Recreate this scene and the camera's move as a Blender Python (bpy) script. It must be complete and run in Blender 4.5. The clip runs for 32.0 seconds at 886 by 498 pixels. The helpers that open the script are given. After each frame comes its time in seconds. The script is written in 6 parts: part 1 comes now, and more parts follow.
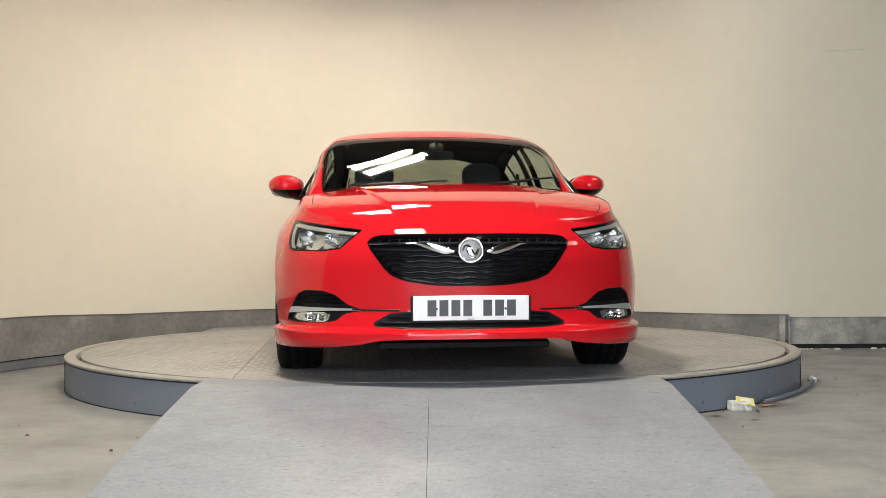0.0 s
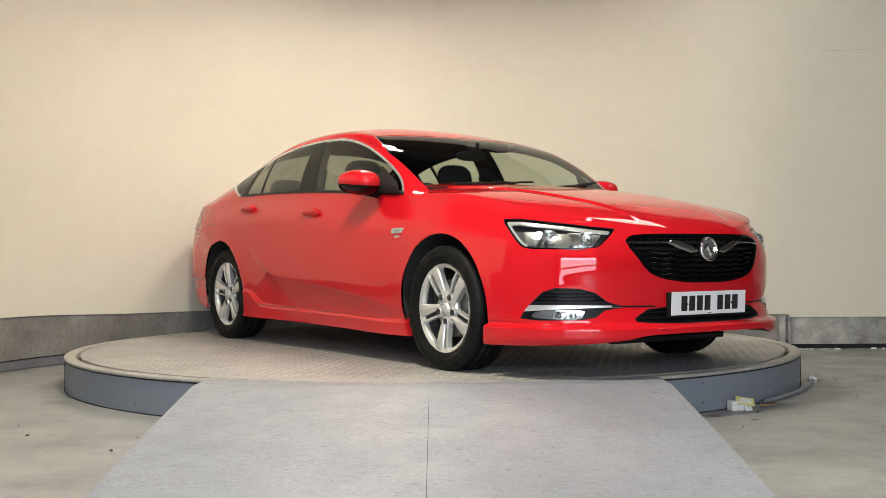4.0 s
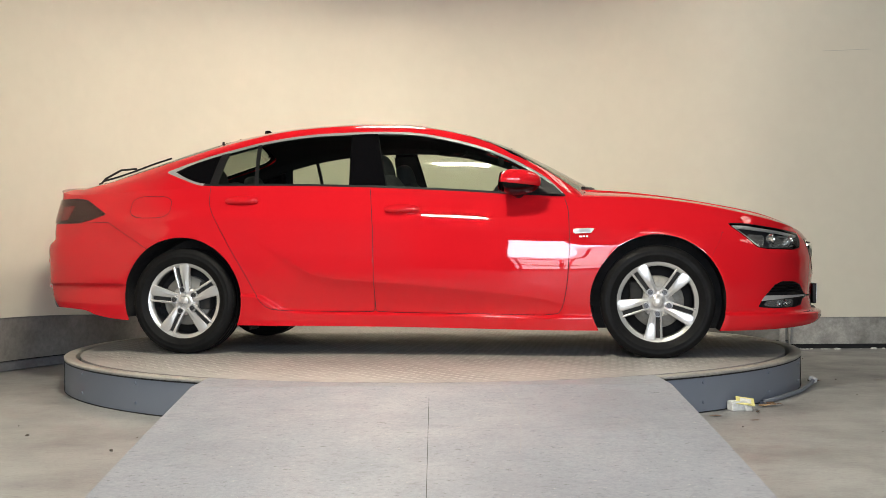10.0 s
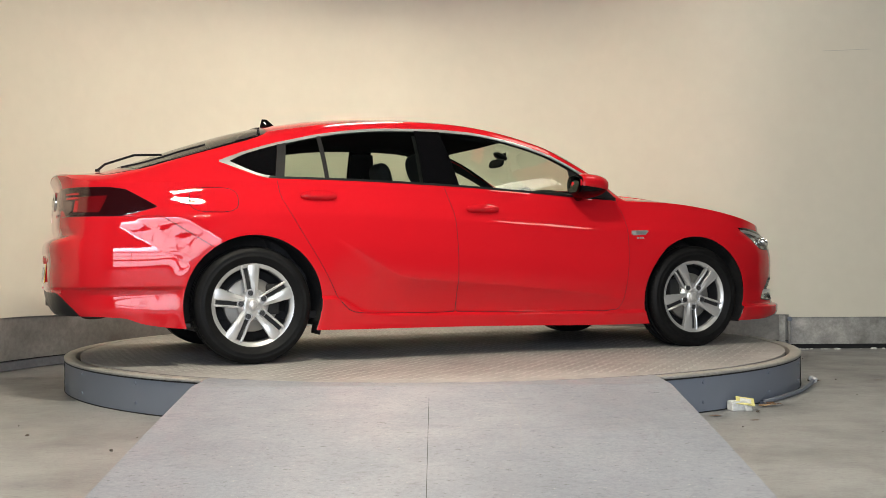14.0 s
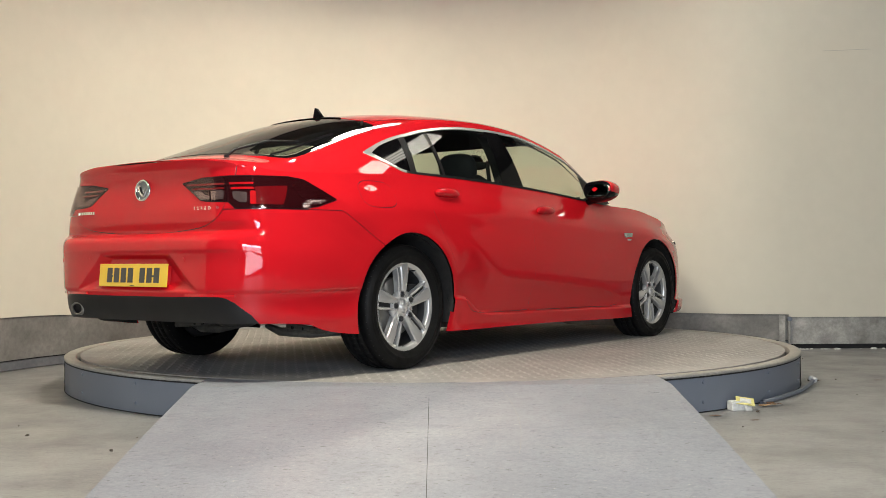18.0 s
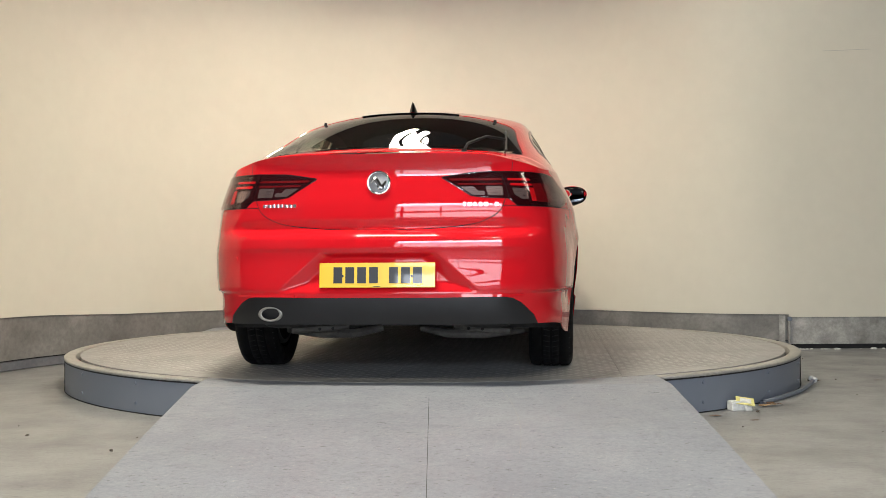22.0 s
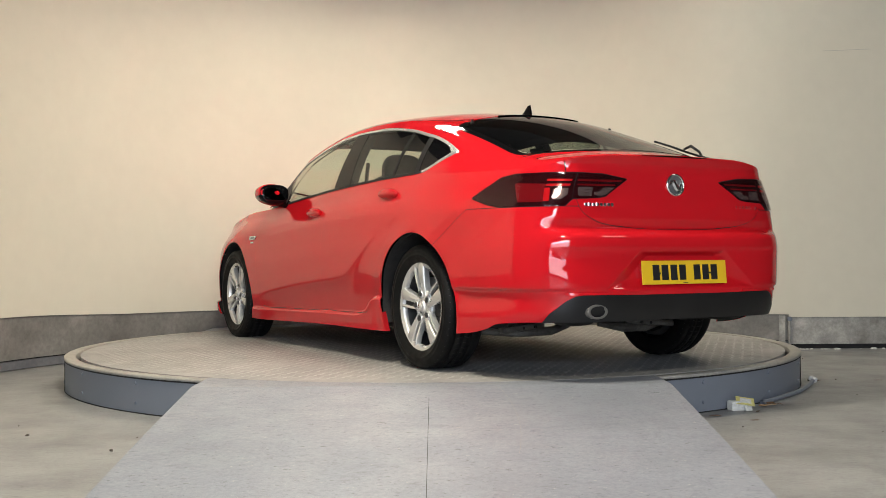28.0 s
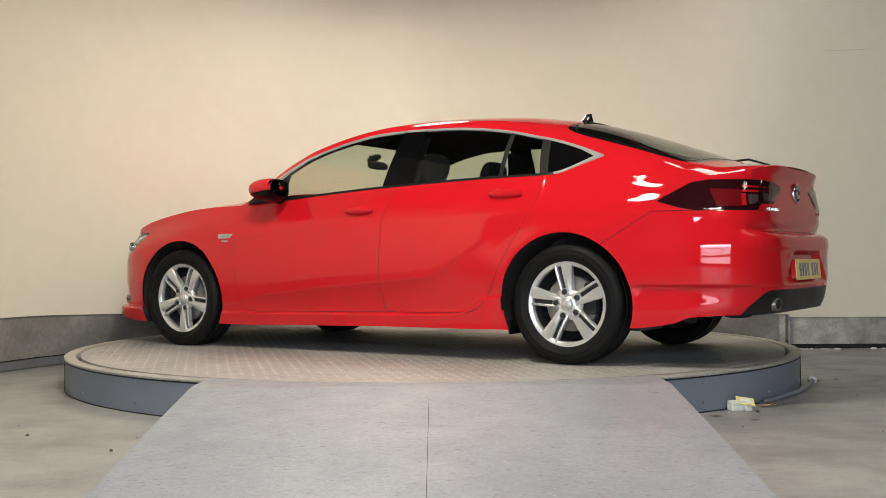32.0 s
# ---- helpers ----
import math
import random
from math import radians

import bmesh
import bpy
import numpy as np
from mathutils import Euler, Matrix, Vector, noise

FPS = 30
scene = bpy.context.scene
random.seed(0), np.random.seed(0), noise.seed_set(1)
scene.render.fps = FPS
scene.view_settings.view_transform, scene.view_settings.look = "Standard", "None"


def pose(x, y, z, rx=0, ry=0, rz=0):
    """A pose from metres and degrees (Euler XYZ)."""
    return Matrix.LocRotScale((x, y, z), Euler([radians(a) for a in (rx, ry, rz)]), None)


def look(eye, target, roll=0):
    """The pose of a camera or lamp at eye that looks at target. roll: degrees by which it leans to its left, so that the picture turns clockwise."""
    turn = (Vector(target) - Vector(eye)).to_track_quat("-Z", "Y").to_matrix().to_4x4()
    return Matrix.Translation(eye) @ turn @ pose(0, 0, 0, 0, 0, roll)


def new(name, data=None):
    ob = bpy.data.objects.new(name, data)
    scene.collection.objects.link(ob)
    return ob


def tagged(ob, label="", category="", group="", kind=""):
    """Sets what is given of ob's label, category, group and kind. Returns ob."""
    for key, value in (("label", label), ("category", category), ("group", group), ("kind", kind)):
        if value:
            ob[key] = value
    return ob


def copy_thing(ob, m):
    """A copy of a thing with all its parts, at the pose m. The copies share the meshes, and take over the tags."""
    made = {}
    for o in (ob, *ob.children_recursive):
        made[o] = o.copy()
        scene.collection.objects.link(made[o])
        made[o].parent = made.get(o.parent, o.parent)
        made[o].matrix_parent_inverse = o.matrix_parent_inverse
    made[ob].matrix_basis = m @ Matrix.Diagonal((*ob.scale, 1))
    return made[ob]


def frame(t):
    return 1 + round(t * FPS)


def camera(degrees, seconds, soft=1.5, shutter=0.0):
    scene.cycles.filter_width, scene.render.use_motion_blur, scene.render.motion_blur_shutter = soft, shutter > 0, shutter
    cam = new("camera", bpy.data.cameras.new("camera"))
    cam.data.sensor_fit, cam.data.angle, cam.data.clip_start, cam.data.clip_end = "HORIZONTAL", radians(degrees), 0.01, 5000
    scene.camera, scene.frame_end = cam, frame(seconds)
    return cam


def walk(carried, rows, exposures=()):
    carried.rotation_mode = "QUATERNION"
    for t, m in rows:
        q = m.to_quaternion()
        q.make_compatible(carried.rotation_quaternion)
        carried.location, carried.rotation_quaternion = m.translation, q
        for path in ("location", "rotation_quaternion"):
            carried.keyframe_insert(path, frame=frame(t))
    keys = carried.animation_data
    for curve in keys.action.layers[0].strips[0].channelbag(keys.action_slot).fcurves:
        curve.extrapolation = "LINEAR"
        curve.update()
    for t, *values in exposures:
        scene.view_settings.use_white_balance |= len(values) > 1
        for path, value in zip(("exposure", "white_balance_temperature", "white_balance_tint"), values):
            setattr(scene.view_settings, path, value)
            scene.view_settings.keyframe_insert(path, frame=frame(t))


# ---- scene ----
ZT = 0.195                      # height of the turntable's deck above the floor
CAR_OFF = (0.021, -0.014)       # the car's middle, off the turntable's axis

cam = camera(44.308, 32.0, soft=0.6)


def camera_pose():
    yaw, pitch = radians(0.311), radians(0.457)
    eye = Vector((0.0268, -7.2636, 0.5759 + ZT))
    way = Vector((math.sin(yaw) * math.cos(pitch), math.cos(yaw) * math.cos(pitch), math.sin(pitch)))
    return look(eye, eye + way, -0.3726)


walk(cam, [(0.0, camera_pose()), (32.0, camera_pose())],
     exposures=[(0.0, 0.07), (10.0, 0.07), (14.0, 0.03), (20.0, 0.06), (25.0, 0.02), (29.0, -0.02), (32.0, -0.06)])

# the turntable's heading (degrees) every half second; it slows near 25 s and again near the end
SPIN = [(0.0, -85.44), (0.5, -82.45), (1.0, -78.78), (1.5, -74.93), (2.0, -71.09), (2.5, -67.23), (3.0, -63.32), (3.5, -59.56),
        (5.5, -43.97), (6.5, -36.23), (7.5, -28.6), (8.5, -20.95), (9.5, -13.2), (10.5, -5.55), (11.5, 2.0), (12.5, 9.9), (13.5, 17.8),
        (14.5, 25.3), (16.5, 41.6), (17.5, 49.32), (18.5, 57.0), (19.5, 64.74), (20.5, 72.44), (21.5, 80.17), (22.5, 87.9), (23.5, 95.73),
        (24.0, 99.5), (24.5, 102.84), (25.0, 105.34), (25.5, 107.0), (27.5, 115.24), (28.0, 118.99), (28.5, 122.9), (29.0, 126.7),
        (29.5, 130.5), (30.0, 134.3), (30.5, 138.0), (31.0, 141.36), (31.5, 144.2), (32.0, 147.19)]

# ---- world, daylight and lamps ----
world = bpy.data.worlds.new("world")
scene.world = world
world.use_nodes = True
_wn = world.node_tree.nodes
_sky = _wn.new("ShaderNodeTexSky")
_sky.sky_type, _sky.sun_disc = "NISHITA", False
_sky.sun_elevation, _sky.sun_rotation = radians(35), radians(200)
world.node_tree.links.new(_sky.outputs[0], _wn["Background"].inputs[0])
_wn["Background"].inputs[1].default_value = 0.12


def area_lamp(name, m, sx, sy, watts, color, spread=180):
    lamp = bpy.data.lights.new(name, "AREA")
    lamp.shape, lamp.size, lamp.size_y, lamp.energy, lamp.color = "RECTANGLE", sx, sy, watts, color
    lamp.spread = radians(spread)
    ob = new(name, lamp)
    ob.matrix_world = m
    return ob


WARM, COOL = (1.0, 0.92, 0.745), (0.73, 0.85, 1.0)
CEIL = 4.0
# twin-tube battens: middle x, middle y, height of the tubes, length, power, turn
TUBES = [(-0.60, -3.05, 3.70, 0.62, 152, 0), (-0.40, 0.66, 3.16, 0.95, 50, 48), (0.9, -6.6, 3.70, 1.3, 90, 0)]
TUBE_GAP = 0.085
for _x, _y, _z, _l, _w, _a in TUBES:
    for _s in (-TUBE_GAP, TUBE_GAP):
        area_lamp("tube_light", pose(_x, _y, _z, 0, 0, _a) @ pose(0, _s, 0), _l, 0.07, _w / 2, WARM)
# daylight through the gateway behind the camera
area_lamp("gateway_light", pose(0.2, -10.9, 2.74, 90, 0, 0), 5.0, 0.48, 190, COOL)
area_lamp("yard_light", pose(0.2, -10.9, 1.34, 90, 0, 0), 5.0, 2.28, 300, (0.79, 0.86, 1.0))

# ---- materials ----
def mat(name, color=(0.5, 0.5, 0.5), rough=0.5, metal=0.0, coat=0.0, emit=None, emit_strength=0.0, spec=None):
    m = bpy.data.materials.new(name)
    m.use_nodes = True
    b = m.node_tree.nodes["Principled BSDF"]
    b.inputs["Base Color"].default_value = (*color, 1)
    b.inputs["Roughness"].default_value, b.inputs["Metallic"].default_value = rough, metal
    b.inputs["Coat Weight"].default_value = coat
    b.inputs["Coat Roughness"].default_value = 0.03
    if spec is not None:
        b.inputs["Specular IOR Level"].default_value = spec
    if emit:
        b.inputs["Emission Color"].default_value = (*emit, 1)
        b.inputs["Emission Strength"].default_value = emit_strength
    return m


def link(m, a, b):
    m.node_tree.links.new(a, b)


def bsdf(m):
    return m.node_tree.nodes["Principled BSDF"]


def coords(m, scale=(1, 1, 1), rot=(0, 0, 0)):
    tc = m.node_tree.nodes.new("ShaderNodeTexCoord")
    mp = m.node_tree.nodes.new("ShaderNodeMapping")
    mp.inputs["Scale"].default_value, mp.inputs["Rotation"].default_value = scale, rot
    link(m, tc.outputs["Object"], mp.inputs["Vector"])
    return mp.outputs["Vector"]


def noise_tex(m, vec, scale, detail=4, rough=0.55):
    n = m.node_tree.nodes.new("ShaderNodeTexNoise")
    n.inputs["Scale"].default_value, n.inputs["Detail"].default_value, n.inputs["Roughness"].default_value = scale, detail, rough
    link(m, vec, n.inputs["Vector"])
    return n.outputs["Fac"]


def ramp(m, fac, stops):
    r = m.node_tree.nodes.new("ShaderNodeValToRGB")
    els = r.color_ramp.elements
    while len(els) < len(stops):
        els.new(0.5)
    for e, (p, c) in zip(els, stops):
        e.position = p
        e.color = (*c, 1) if len(c) == 3 else (c[0], c[0], c[0], 1)
    link(m, fac, r.inputs["Fac"])
    return r.outputs["Color"]


def mix(m, fac, a, b, mode="MIX"):
    n = m.node_tree.nodes.new("ShaderNodeMix")
    n.data_type, n.blend_type = "RGBA", mode
    for sock, val in ((n.inputs[0], fac), (n.inputs[6], a), (n.inputs[7], b)):
        if hasattr(val, "links"):
            link(m, val, sock)
        else:
            sock.default_value = val if isinstance(val, float) else (*val, 1)
    return n.outputs[2]


def bump(m, height, strength, dist=0.01, to=True):
    n = m.node_tree.nodes.new("ShaderNodeBump")
    n.inputs["Strength"].default_value, n.inputs["Distance"].default_value = strength, dist
    link(m, height, n.inputs["Height"])
    if to:
        link(m, n.outputs["Normal"], bsdf(m).inputs["Normal"])
    return n.outputs["Normal"]


def worn(name, a, b, c, scale, rough=(0.5, 0.8), bump_amt=0.15, fine=60.0, dist=0.01):
    """A surface mottled at two scales between three colours."""
    m = mat(name)
    v = coords(m)
    big = ramp(m, noise_tex(m, v, scale, 5), [(0.3, a), (0.55, b), (0.75, c)])
    small = ramp(m, noise_tex(m, v, fine, 6, 0.65), [(0.3, (0.78,)), (0.7, (1.12,))])
    link(m, mix(m, 1.0, big, small, "MULTIPLY"), bsdf(m).inputs["Base Color"])
    r = ramp(m, noise_tex(m, v, scale * 2.3, 4), [(0.3, (rough[0],)), (0.7, (rough[1],))])
    link(m, r, bsdf(m).inputs["Roughness"])
    bump(m, noise_tex(m, v, fine * 0.7, 5, 0.7), bump_amt, dist)
    return m


def scuffed(m, base, amount):
    """Fine grain, dark dragged scuffs and small pale chips over a colour."""
    v = coords(m)
    grain = ramp(m, noise_tex(m, v, 55, 8, 0.85), [(0.34, (0.76,)), (0.5, (0.99,)), (0.66, (1.17,))])
    drag = ramp(m, noise_tex(m, coords(m, (7, 16, 10), (0, 0, 0.12)), 1.0, 9, 0.85), [(0.53, (1.0,)), (0.68, (1 - 0.26 * amount,))])
    nick = ramp(m, noise_tex(m, coords(m, (26, 60, 30), (0, 0, -0.2)), 1.0, 5, 0.75), [(0.60, (1.0,)), (0.66, (1 - 0.55 * amount,))])
    col = mix(m, 1.0, mix(m, 1.0, mix(m, 1.0, base, grain, "MULTIPLY"), drag, "MULTIPLY"), nick, "MULTIPLY")
    chips = ramp(m, noise_tex(m, coords(m, (22, 48, 20), (0, 0, 0.35)), 1.0, 6, 0.8), [(0.63, (0.0,)), (0.69, (0.8 * amount,))])
    return mix(m, chips, col, (0.52, 0.51, 0.49))


def ramp_material():
    m = mat("ramp_paint")
    v = coords(m)
    base = ramp(m, noise_tex(m, v, 1.3, 5), [(0.3, (0.214, 0.231, 0.268)), (0.55, (0.243, 0.260, 0.299)), (0.75, (0.270, 0.286, 0.322))])
    link(m, scuffed(m, base, 1.0), bsdf(m).inputs["Base Color"])
    link(m, ramp(m, noise_tex(m, v, 4.0, 5), [(0.35, (0.42,)), (0.7, (0.62,))]), bsdf(m).inputs["Roughness"])
    bump(m, noise_tex(m, v, 32, 8, 0.75), 0.26, 0.005)
    return m


def floor_material():
    m = mat("floor_concrete")
    v = coords(m)
    base = ramp(m, noise_tex(m, v, 0.8, 4, 0.5), [(0.3, (0.225, 0.226, 0.226)), (0.5, (0.262, 0.264, 0.264)), (0.7, (0.298, 0.299, 0.298))])
    stain = ramp(m, noise_tex(m, v, 2.1, 6, 0.7), [(0.44, (1.0,)), (0.70, (0.66,))])
    col = mix(m, 1.0, scuffed(m, base, 1.0), stain, "MULTIPLY")
    link(m, col, bsdf(m).inputs["Base Color"])
    link(m, ramp(m, noise_tex(m, v, 3.1, 5), [(0.35, (0.36,)), (0.7, (0.6,))]), bsdf(m).inputs["Roughness"])
    bump(m, noise_tex(m, v, 28, 8, 0.75), 0.30, 0.006)
    return m


def checker_plate():
    """Painted tread plate: short raised bars, alternately along and across."""
    m = mat("tread_plate")
    v = coords(m)
    sep = m.node_tree.nodes.new("ShaderNodeSeparateXYZ")
    link(m, v, sep.inputs[0])

    def op(kind, a, b=None, c=None):
        n = m.node_tree.nodes.new("ShaderNodeMath")
        n.operation = kind
        for k, val in enumerate((a, b, c)):
            if val is None:
                continue
            if hasattr(val, "links"):
                link(m, val, n.inputs[k])
            else:
                n.inputs[k].default_value = val
        return n.outputs[0]

    pitch = 0.056
    a = op("DIVIDE", op("ADD", sep.outputs[0], sep.outputs[1]), pitch * 1.414)
    b = op("DIVIDE", op("SUBTRACT", sep.outputs[0], sep.outputs[1]), pitch * 1.414)
    fa, fb = op("FLOOR", a), op("FLOOR", b)
    ua, ub = op("SUBTRACT", op("SUBTRACT", a, fa), 0.5), op("SUBTRACT", op("SUBTRACT", b, fb), 0.5)
    odd = op("MODULO", op("ABSOLUTE", op("ADD", fa, fb)), 2.0)
    even = op("SUBTRACT", 1.0, odd)

    def lens(p, q):
        d = op("ADD", op("POWER", op("DIVIDE", op("ABSOLUTE", p), 0.46), 2.0), op("POWER", op("DIVIDE", op("ABSOLUTE", q), 0.17), 2.0))
        return op("MAXIMUM", op("SUBTRACT", 1.0, d), 0.0)

    h = op("ADD", op("MULTIPLY", lens(ua, ub), odd), op("MULTIPLY", lens(ub, ua), even))
    h = op("MINIMUM", op("MULTIPLY", h, 2.0), 1.0)
    radius = op("SQRT", op("ADD", op("MULTIPLY", sep.outputs[0], sep.outputs[0]), op("MULTIPLY", sep.outputs[1], sep.outputs[1])))
    inside = ramp(m, op("ADD", op("MULTIPLY", radius, 0.4), op("MULTIPLY", noise_tex(m, v, 1.5, 4), 0.16)), [(0.90, (1.0,)), (0.97, (0.05,))])
    patchy = ramp(m, noise_tex(m, v, 1.1, 4), [(0.34, (0.42,)), (0.60, (1.0,))])
    h = op("MULTIPLY", h, op("MULTIPLY", inside, patchy))
    base = ramp(m, noise_tex(m, v, 1.6, 5), [(0.3, (0.285, 0.280, 0.272)), (0.55, (0.355, 0.347, 0.336)), (0.75, (0.41, 0.40, 0.388))])
    dirt = ramp(m, noise_tex(m, v, 9, 6, 0.7), [(0.35, (0.78,)), (0.6, (1.0,))])
    # raised bars coloured paler, for the highlights they catch
    bar_sheen = mix(m, h, mix(m, 1.0, base, dirt, "MULTIPLY"), (0.47, 0.46, 0.448))
    link(m, bar_sheen, bsdf(m).inputs["Base Color"])
    link(m, ramp(m, h, [(0.0, (0.55,)), (1.0, (0.33,))]), bsdf(m).inputs["Roughness"])
    bump(m, h, 1.0, 0.006)
    return m


def paint(name, color, flake=0.0):
    m = mat(name, color, 0.5, 0.0, 1.0, spec=0.0)
    v = coords(m)
    dust = ramp(m, noise_tex(m, v, 3.0, 6, 0.7), [(0.35, (0.5,)), (0.75, (0.6,))])
    link(m, dust, bsdf(m).inputs["Roughness"])
    link(m, ramp(m, noise_tex(m, v, 5.0, 5, 0.6), [(0.3, (0.008,)), (0.8, (0.022,))]), bsdf(m).inputs["Coat Roughness"])
    return m


def glass(name, tint, base=0.055):
    m = bpy.data.materials.new(name)
    m.use_nodes = True
    nt = m.node_tree
    nt.nodes.remove(nt.nodes["Principled BSDF"])
    tr, gl, lw, mx = (nt.nodes.new(k) for k in ("ShaderNodeBsdfTransparent", "ShaderNodeBsdfGlossy", "ShaderNodeLayerWeight", "ShaderNodeMixShader"))
    power, scale = nt.nodes.new("ShaderNodeMath"), nt.nodes.new("ShaderNodeMath")
    power.operation, scale.operation = "POWER", "MULTIPLY_ADD"
    power.inputs[1].default_value, scale.inputs[1].default_value, scale.inputs[2].default_value = 5.0, 0.93, base
    lw.inputs["Blend"].default_value = 0.5
    tr.inputs[0].default_value = (*tint, 1)
    gl.inputs["Roughness"].default_value = 0.01
    link(m, lw.outputs["Facing"], power.inputs[0])
    link(m, power.outputs[0], scale.inputs[0])
    link(m, scale.outputs[0], mx.inputs[0])
    link(m, tr.outputs[0], mx.inputs[1])
    link(m, gl.outputs[0], mx.inputs[2])
    link(m, mx.outputs[0], nt.nodes["Material Output"].inputs[0])
    return m


def plain_wall(name, c, rough=0.75):
    """Smooth wall paint with faint clouds and a hint of roller texture."""
    m = mat(name, c, rough)
    v = coords(m)
    cloud = ramp(m, noise_tex(m, v, 0.7, 4), [(0.3, (0.965,)), (0.7, (1.03,))])
    fine = ramp(m, noise_tex(m, v, 9.0, 5), [(0.3, (0.985,)), (0.7, (1.015,))])
    link(m, mix(m, 1.0, mix(m, 1.0, c, cloud, "MULTIPLY"), fine, "MULTIPLY"), bsdf(m).inputs["Base Color"])
    bump(m, noise_tex(m, v, 60.0, 4), 0.02, 0.004)
    return m


M_FLOOR = floor_material()
M_RAMP = ramp_material()
M_WALL = plain_wall("cream_wall", (0.67, 0.63, 0.52))
M_CEIL = worn("dark_ceiling", (0.050, 0.048, 0.046), (0.062, 0.060, 0.057), (0.078, 0.075, 0.072), 0.5, (0.7, 0.9), 0.05, 20.0)
M_BRICK = worn("workshop_wall", (0.045, 0.038, 0.034), (0.07, 0.06, 0.054), (0.10, 0.09, 0.08), 0.7, (0.6, 0.9), 0.1, 15.0)
M_PLINTH = worn("grey_plinth", (0.14, 0.132, 0.12), (0.215, 0.205, 0.19), (0.33, 0.315, 0.29), 2.6, (0.5, 0.8), 0.1, 30.0)
M_KERB = worn("kerb_paint", (0.10, 0.105, 0.115), (0.14, 0.145, 0.155), (0.19, 0.19, 0.195), 3.0, (0.5, 0.8), 0.1, 30.0)
M_CONC = worn("raw_concrete", (0.17, 0.165, 0.15), (0.36, 0.35, 0.325), (0.58, 0.56, 0.52), 4.5, (0.7, 0.95), 0.5, 40.0)
M_RIM_TOP = worn("rim_paint_worn", (0.29, 0.28, 0.255), (0.35, 0.335, 0.305), (0.40, 0.385, 0.35), 2.0, (0.4, 0.6), 0.1, 50.0)
M_RIM = plain_wall("rim_paint", (0.175, 0.195, 0.235), 0.45)
M_PLATE = checker_plate()
M_DARK = mat("matt_black", (0.012, 0.012, 0.012), 0.8)
M_RED = paint("red_paint", (0.55, 0.0092, 0.0155))
M_GLASS = glass("tinted_glass", (0.80, 0.86, 0.79))
M_GLASS_D = glass("rear_glass", (0.70, 0.76, 0.69))
M_GLASS_B = glass("back_glass", (0.40, 0.44, 0.39))
M_CLEAR = glass("lamp_lens", (0.93, 0.95, 0.95))
M_RUBBER = worn("tyre_rubber", (0.0035, 0.0035, 0.0037), (0.0055, 0.0055, 0.0056), (0.009, 0.009, 0.009), 6.0, (0.5, 0.75), 0.1, 90.0, 0.003)
M_ALLOY = mat("silver_alloy", (0.64, 0.64, 0.63), 0.27, 0.65)
M_STEEL_D = mat("rear_disc_steel", (0.22, 0.21, 0.19), 0.4, 0.5)
M_AXLE = worn("cast_metal", (0.06, 0.056, 0.05), (0.11, 0.105, 0.095), (0.19, 0.18, 0.165), 9.0, (0.4, 0.7), 0.2, 70.0)
M_ALLOY_D = mat("alloy_recess", (0.20, 0.20, 0.20), 0.4, 0.6)
M_BOLT = mat("dark_bolt", (0.055, 0.055, 0.058), 0.35, 0.5)
M_CHROME = mat("chrome", (0.82, 0.81, 0.79), 0.06, 1.0)
M_SATIN = mat("bright_trim", (0.74, 0.735, 0.72), 0.26, 0.7)
M_BLACK = mat("black_plastic", (0.008, 0.008, 0.009), 0.45, spec=0.2)
M_VALANCE = worn("valance_plastic", (0.006, 0.006, 0.007), (0.009, 0.009, 0.010), (0.013, 0.013, 0.014), 5.0, (0.32, 0.42), 0.1, 300.0, 0.001)
M_GLOSS = mat("gloss_black", (0.003, 0.003, 0.0035), 0.04, 0.0, 0.0, spec=0.16)
M_TRIM = mat("interior_trim", (0.010, 0.010, 0.011), 0.7, spec=0.15)
M_CLOTH = worn("seat_cloth", (0.018, 0.018, 0.02), (0.024, 0.024, 0.026), (0.03, 0.03, 0.032), 8.0, (0.8, 0.95), 0.2, 200.0, 0.003)
M_STEEL = worn("brake_steel", (0.13, 0.122, 0.105), (0.18, 0.172, 0.15), (0.24, 0.23, 0.20), 9.0, (0.3, 0.5), 0.1, 60.0, 0.003)
bsdf(M_RUBBER).inputs["Specular IOR Level"].default_value = 0.16
bsdf(M_STEEL).inputs["Metallic"].default_value = 0.25
M_UNDER = worn("underbody", (0.006, 0.006, 0.006), (0.012, 0.0115, 0.011), (0.024, 0.022, 0.020), 5.0, (0.7, 0.9), 0.2, 40.0)
M_WHITE = mat("white_plate", (0.80, 0.81, 0.82), 0.3, 0.0, 1.0)
M_YELLOW = mat("yellow_plate", (0.80, 0.50, 0.02), 0.3, 0.0, 1.0)
M_INK = mat("plate_black", (0.012, 0.012, 0.014), 0.4, 0.0, 1.0)
M_TUBE = mat("tube_glow", (1, 1, 1), 0.5, emit=(1.0, 0.9, 0.76), emit_strength=42.0)
M_ROOFLIGHT = mat("sky_panes", (1, 1, 1), 0.5, emit=(1.0, 0.95, 0.82), emit_strength=9.0)
M_METALW = mat("white_enamel", (0.75, 0.74, 0.72), 0.4)
M_PAPER = worn("white_card", (0.60, 0.60, 0.58), (0.68, 0.68, 0.66), (0.74, 0.73, 0.70), 20.0, (0.6, 0.8), 0.1, 80.0)
M_YPAPER = worn("yellow_paper", (0.62, 0.55, 0.16), (0.70, 0.64, 0.24), (0.74, 0.70, 0.36), 18.0, (0.5, 0.7), 0.2, 60.0)
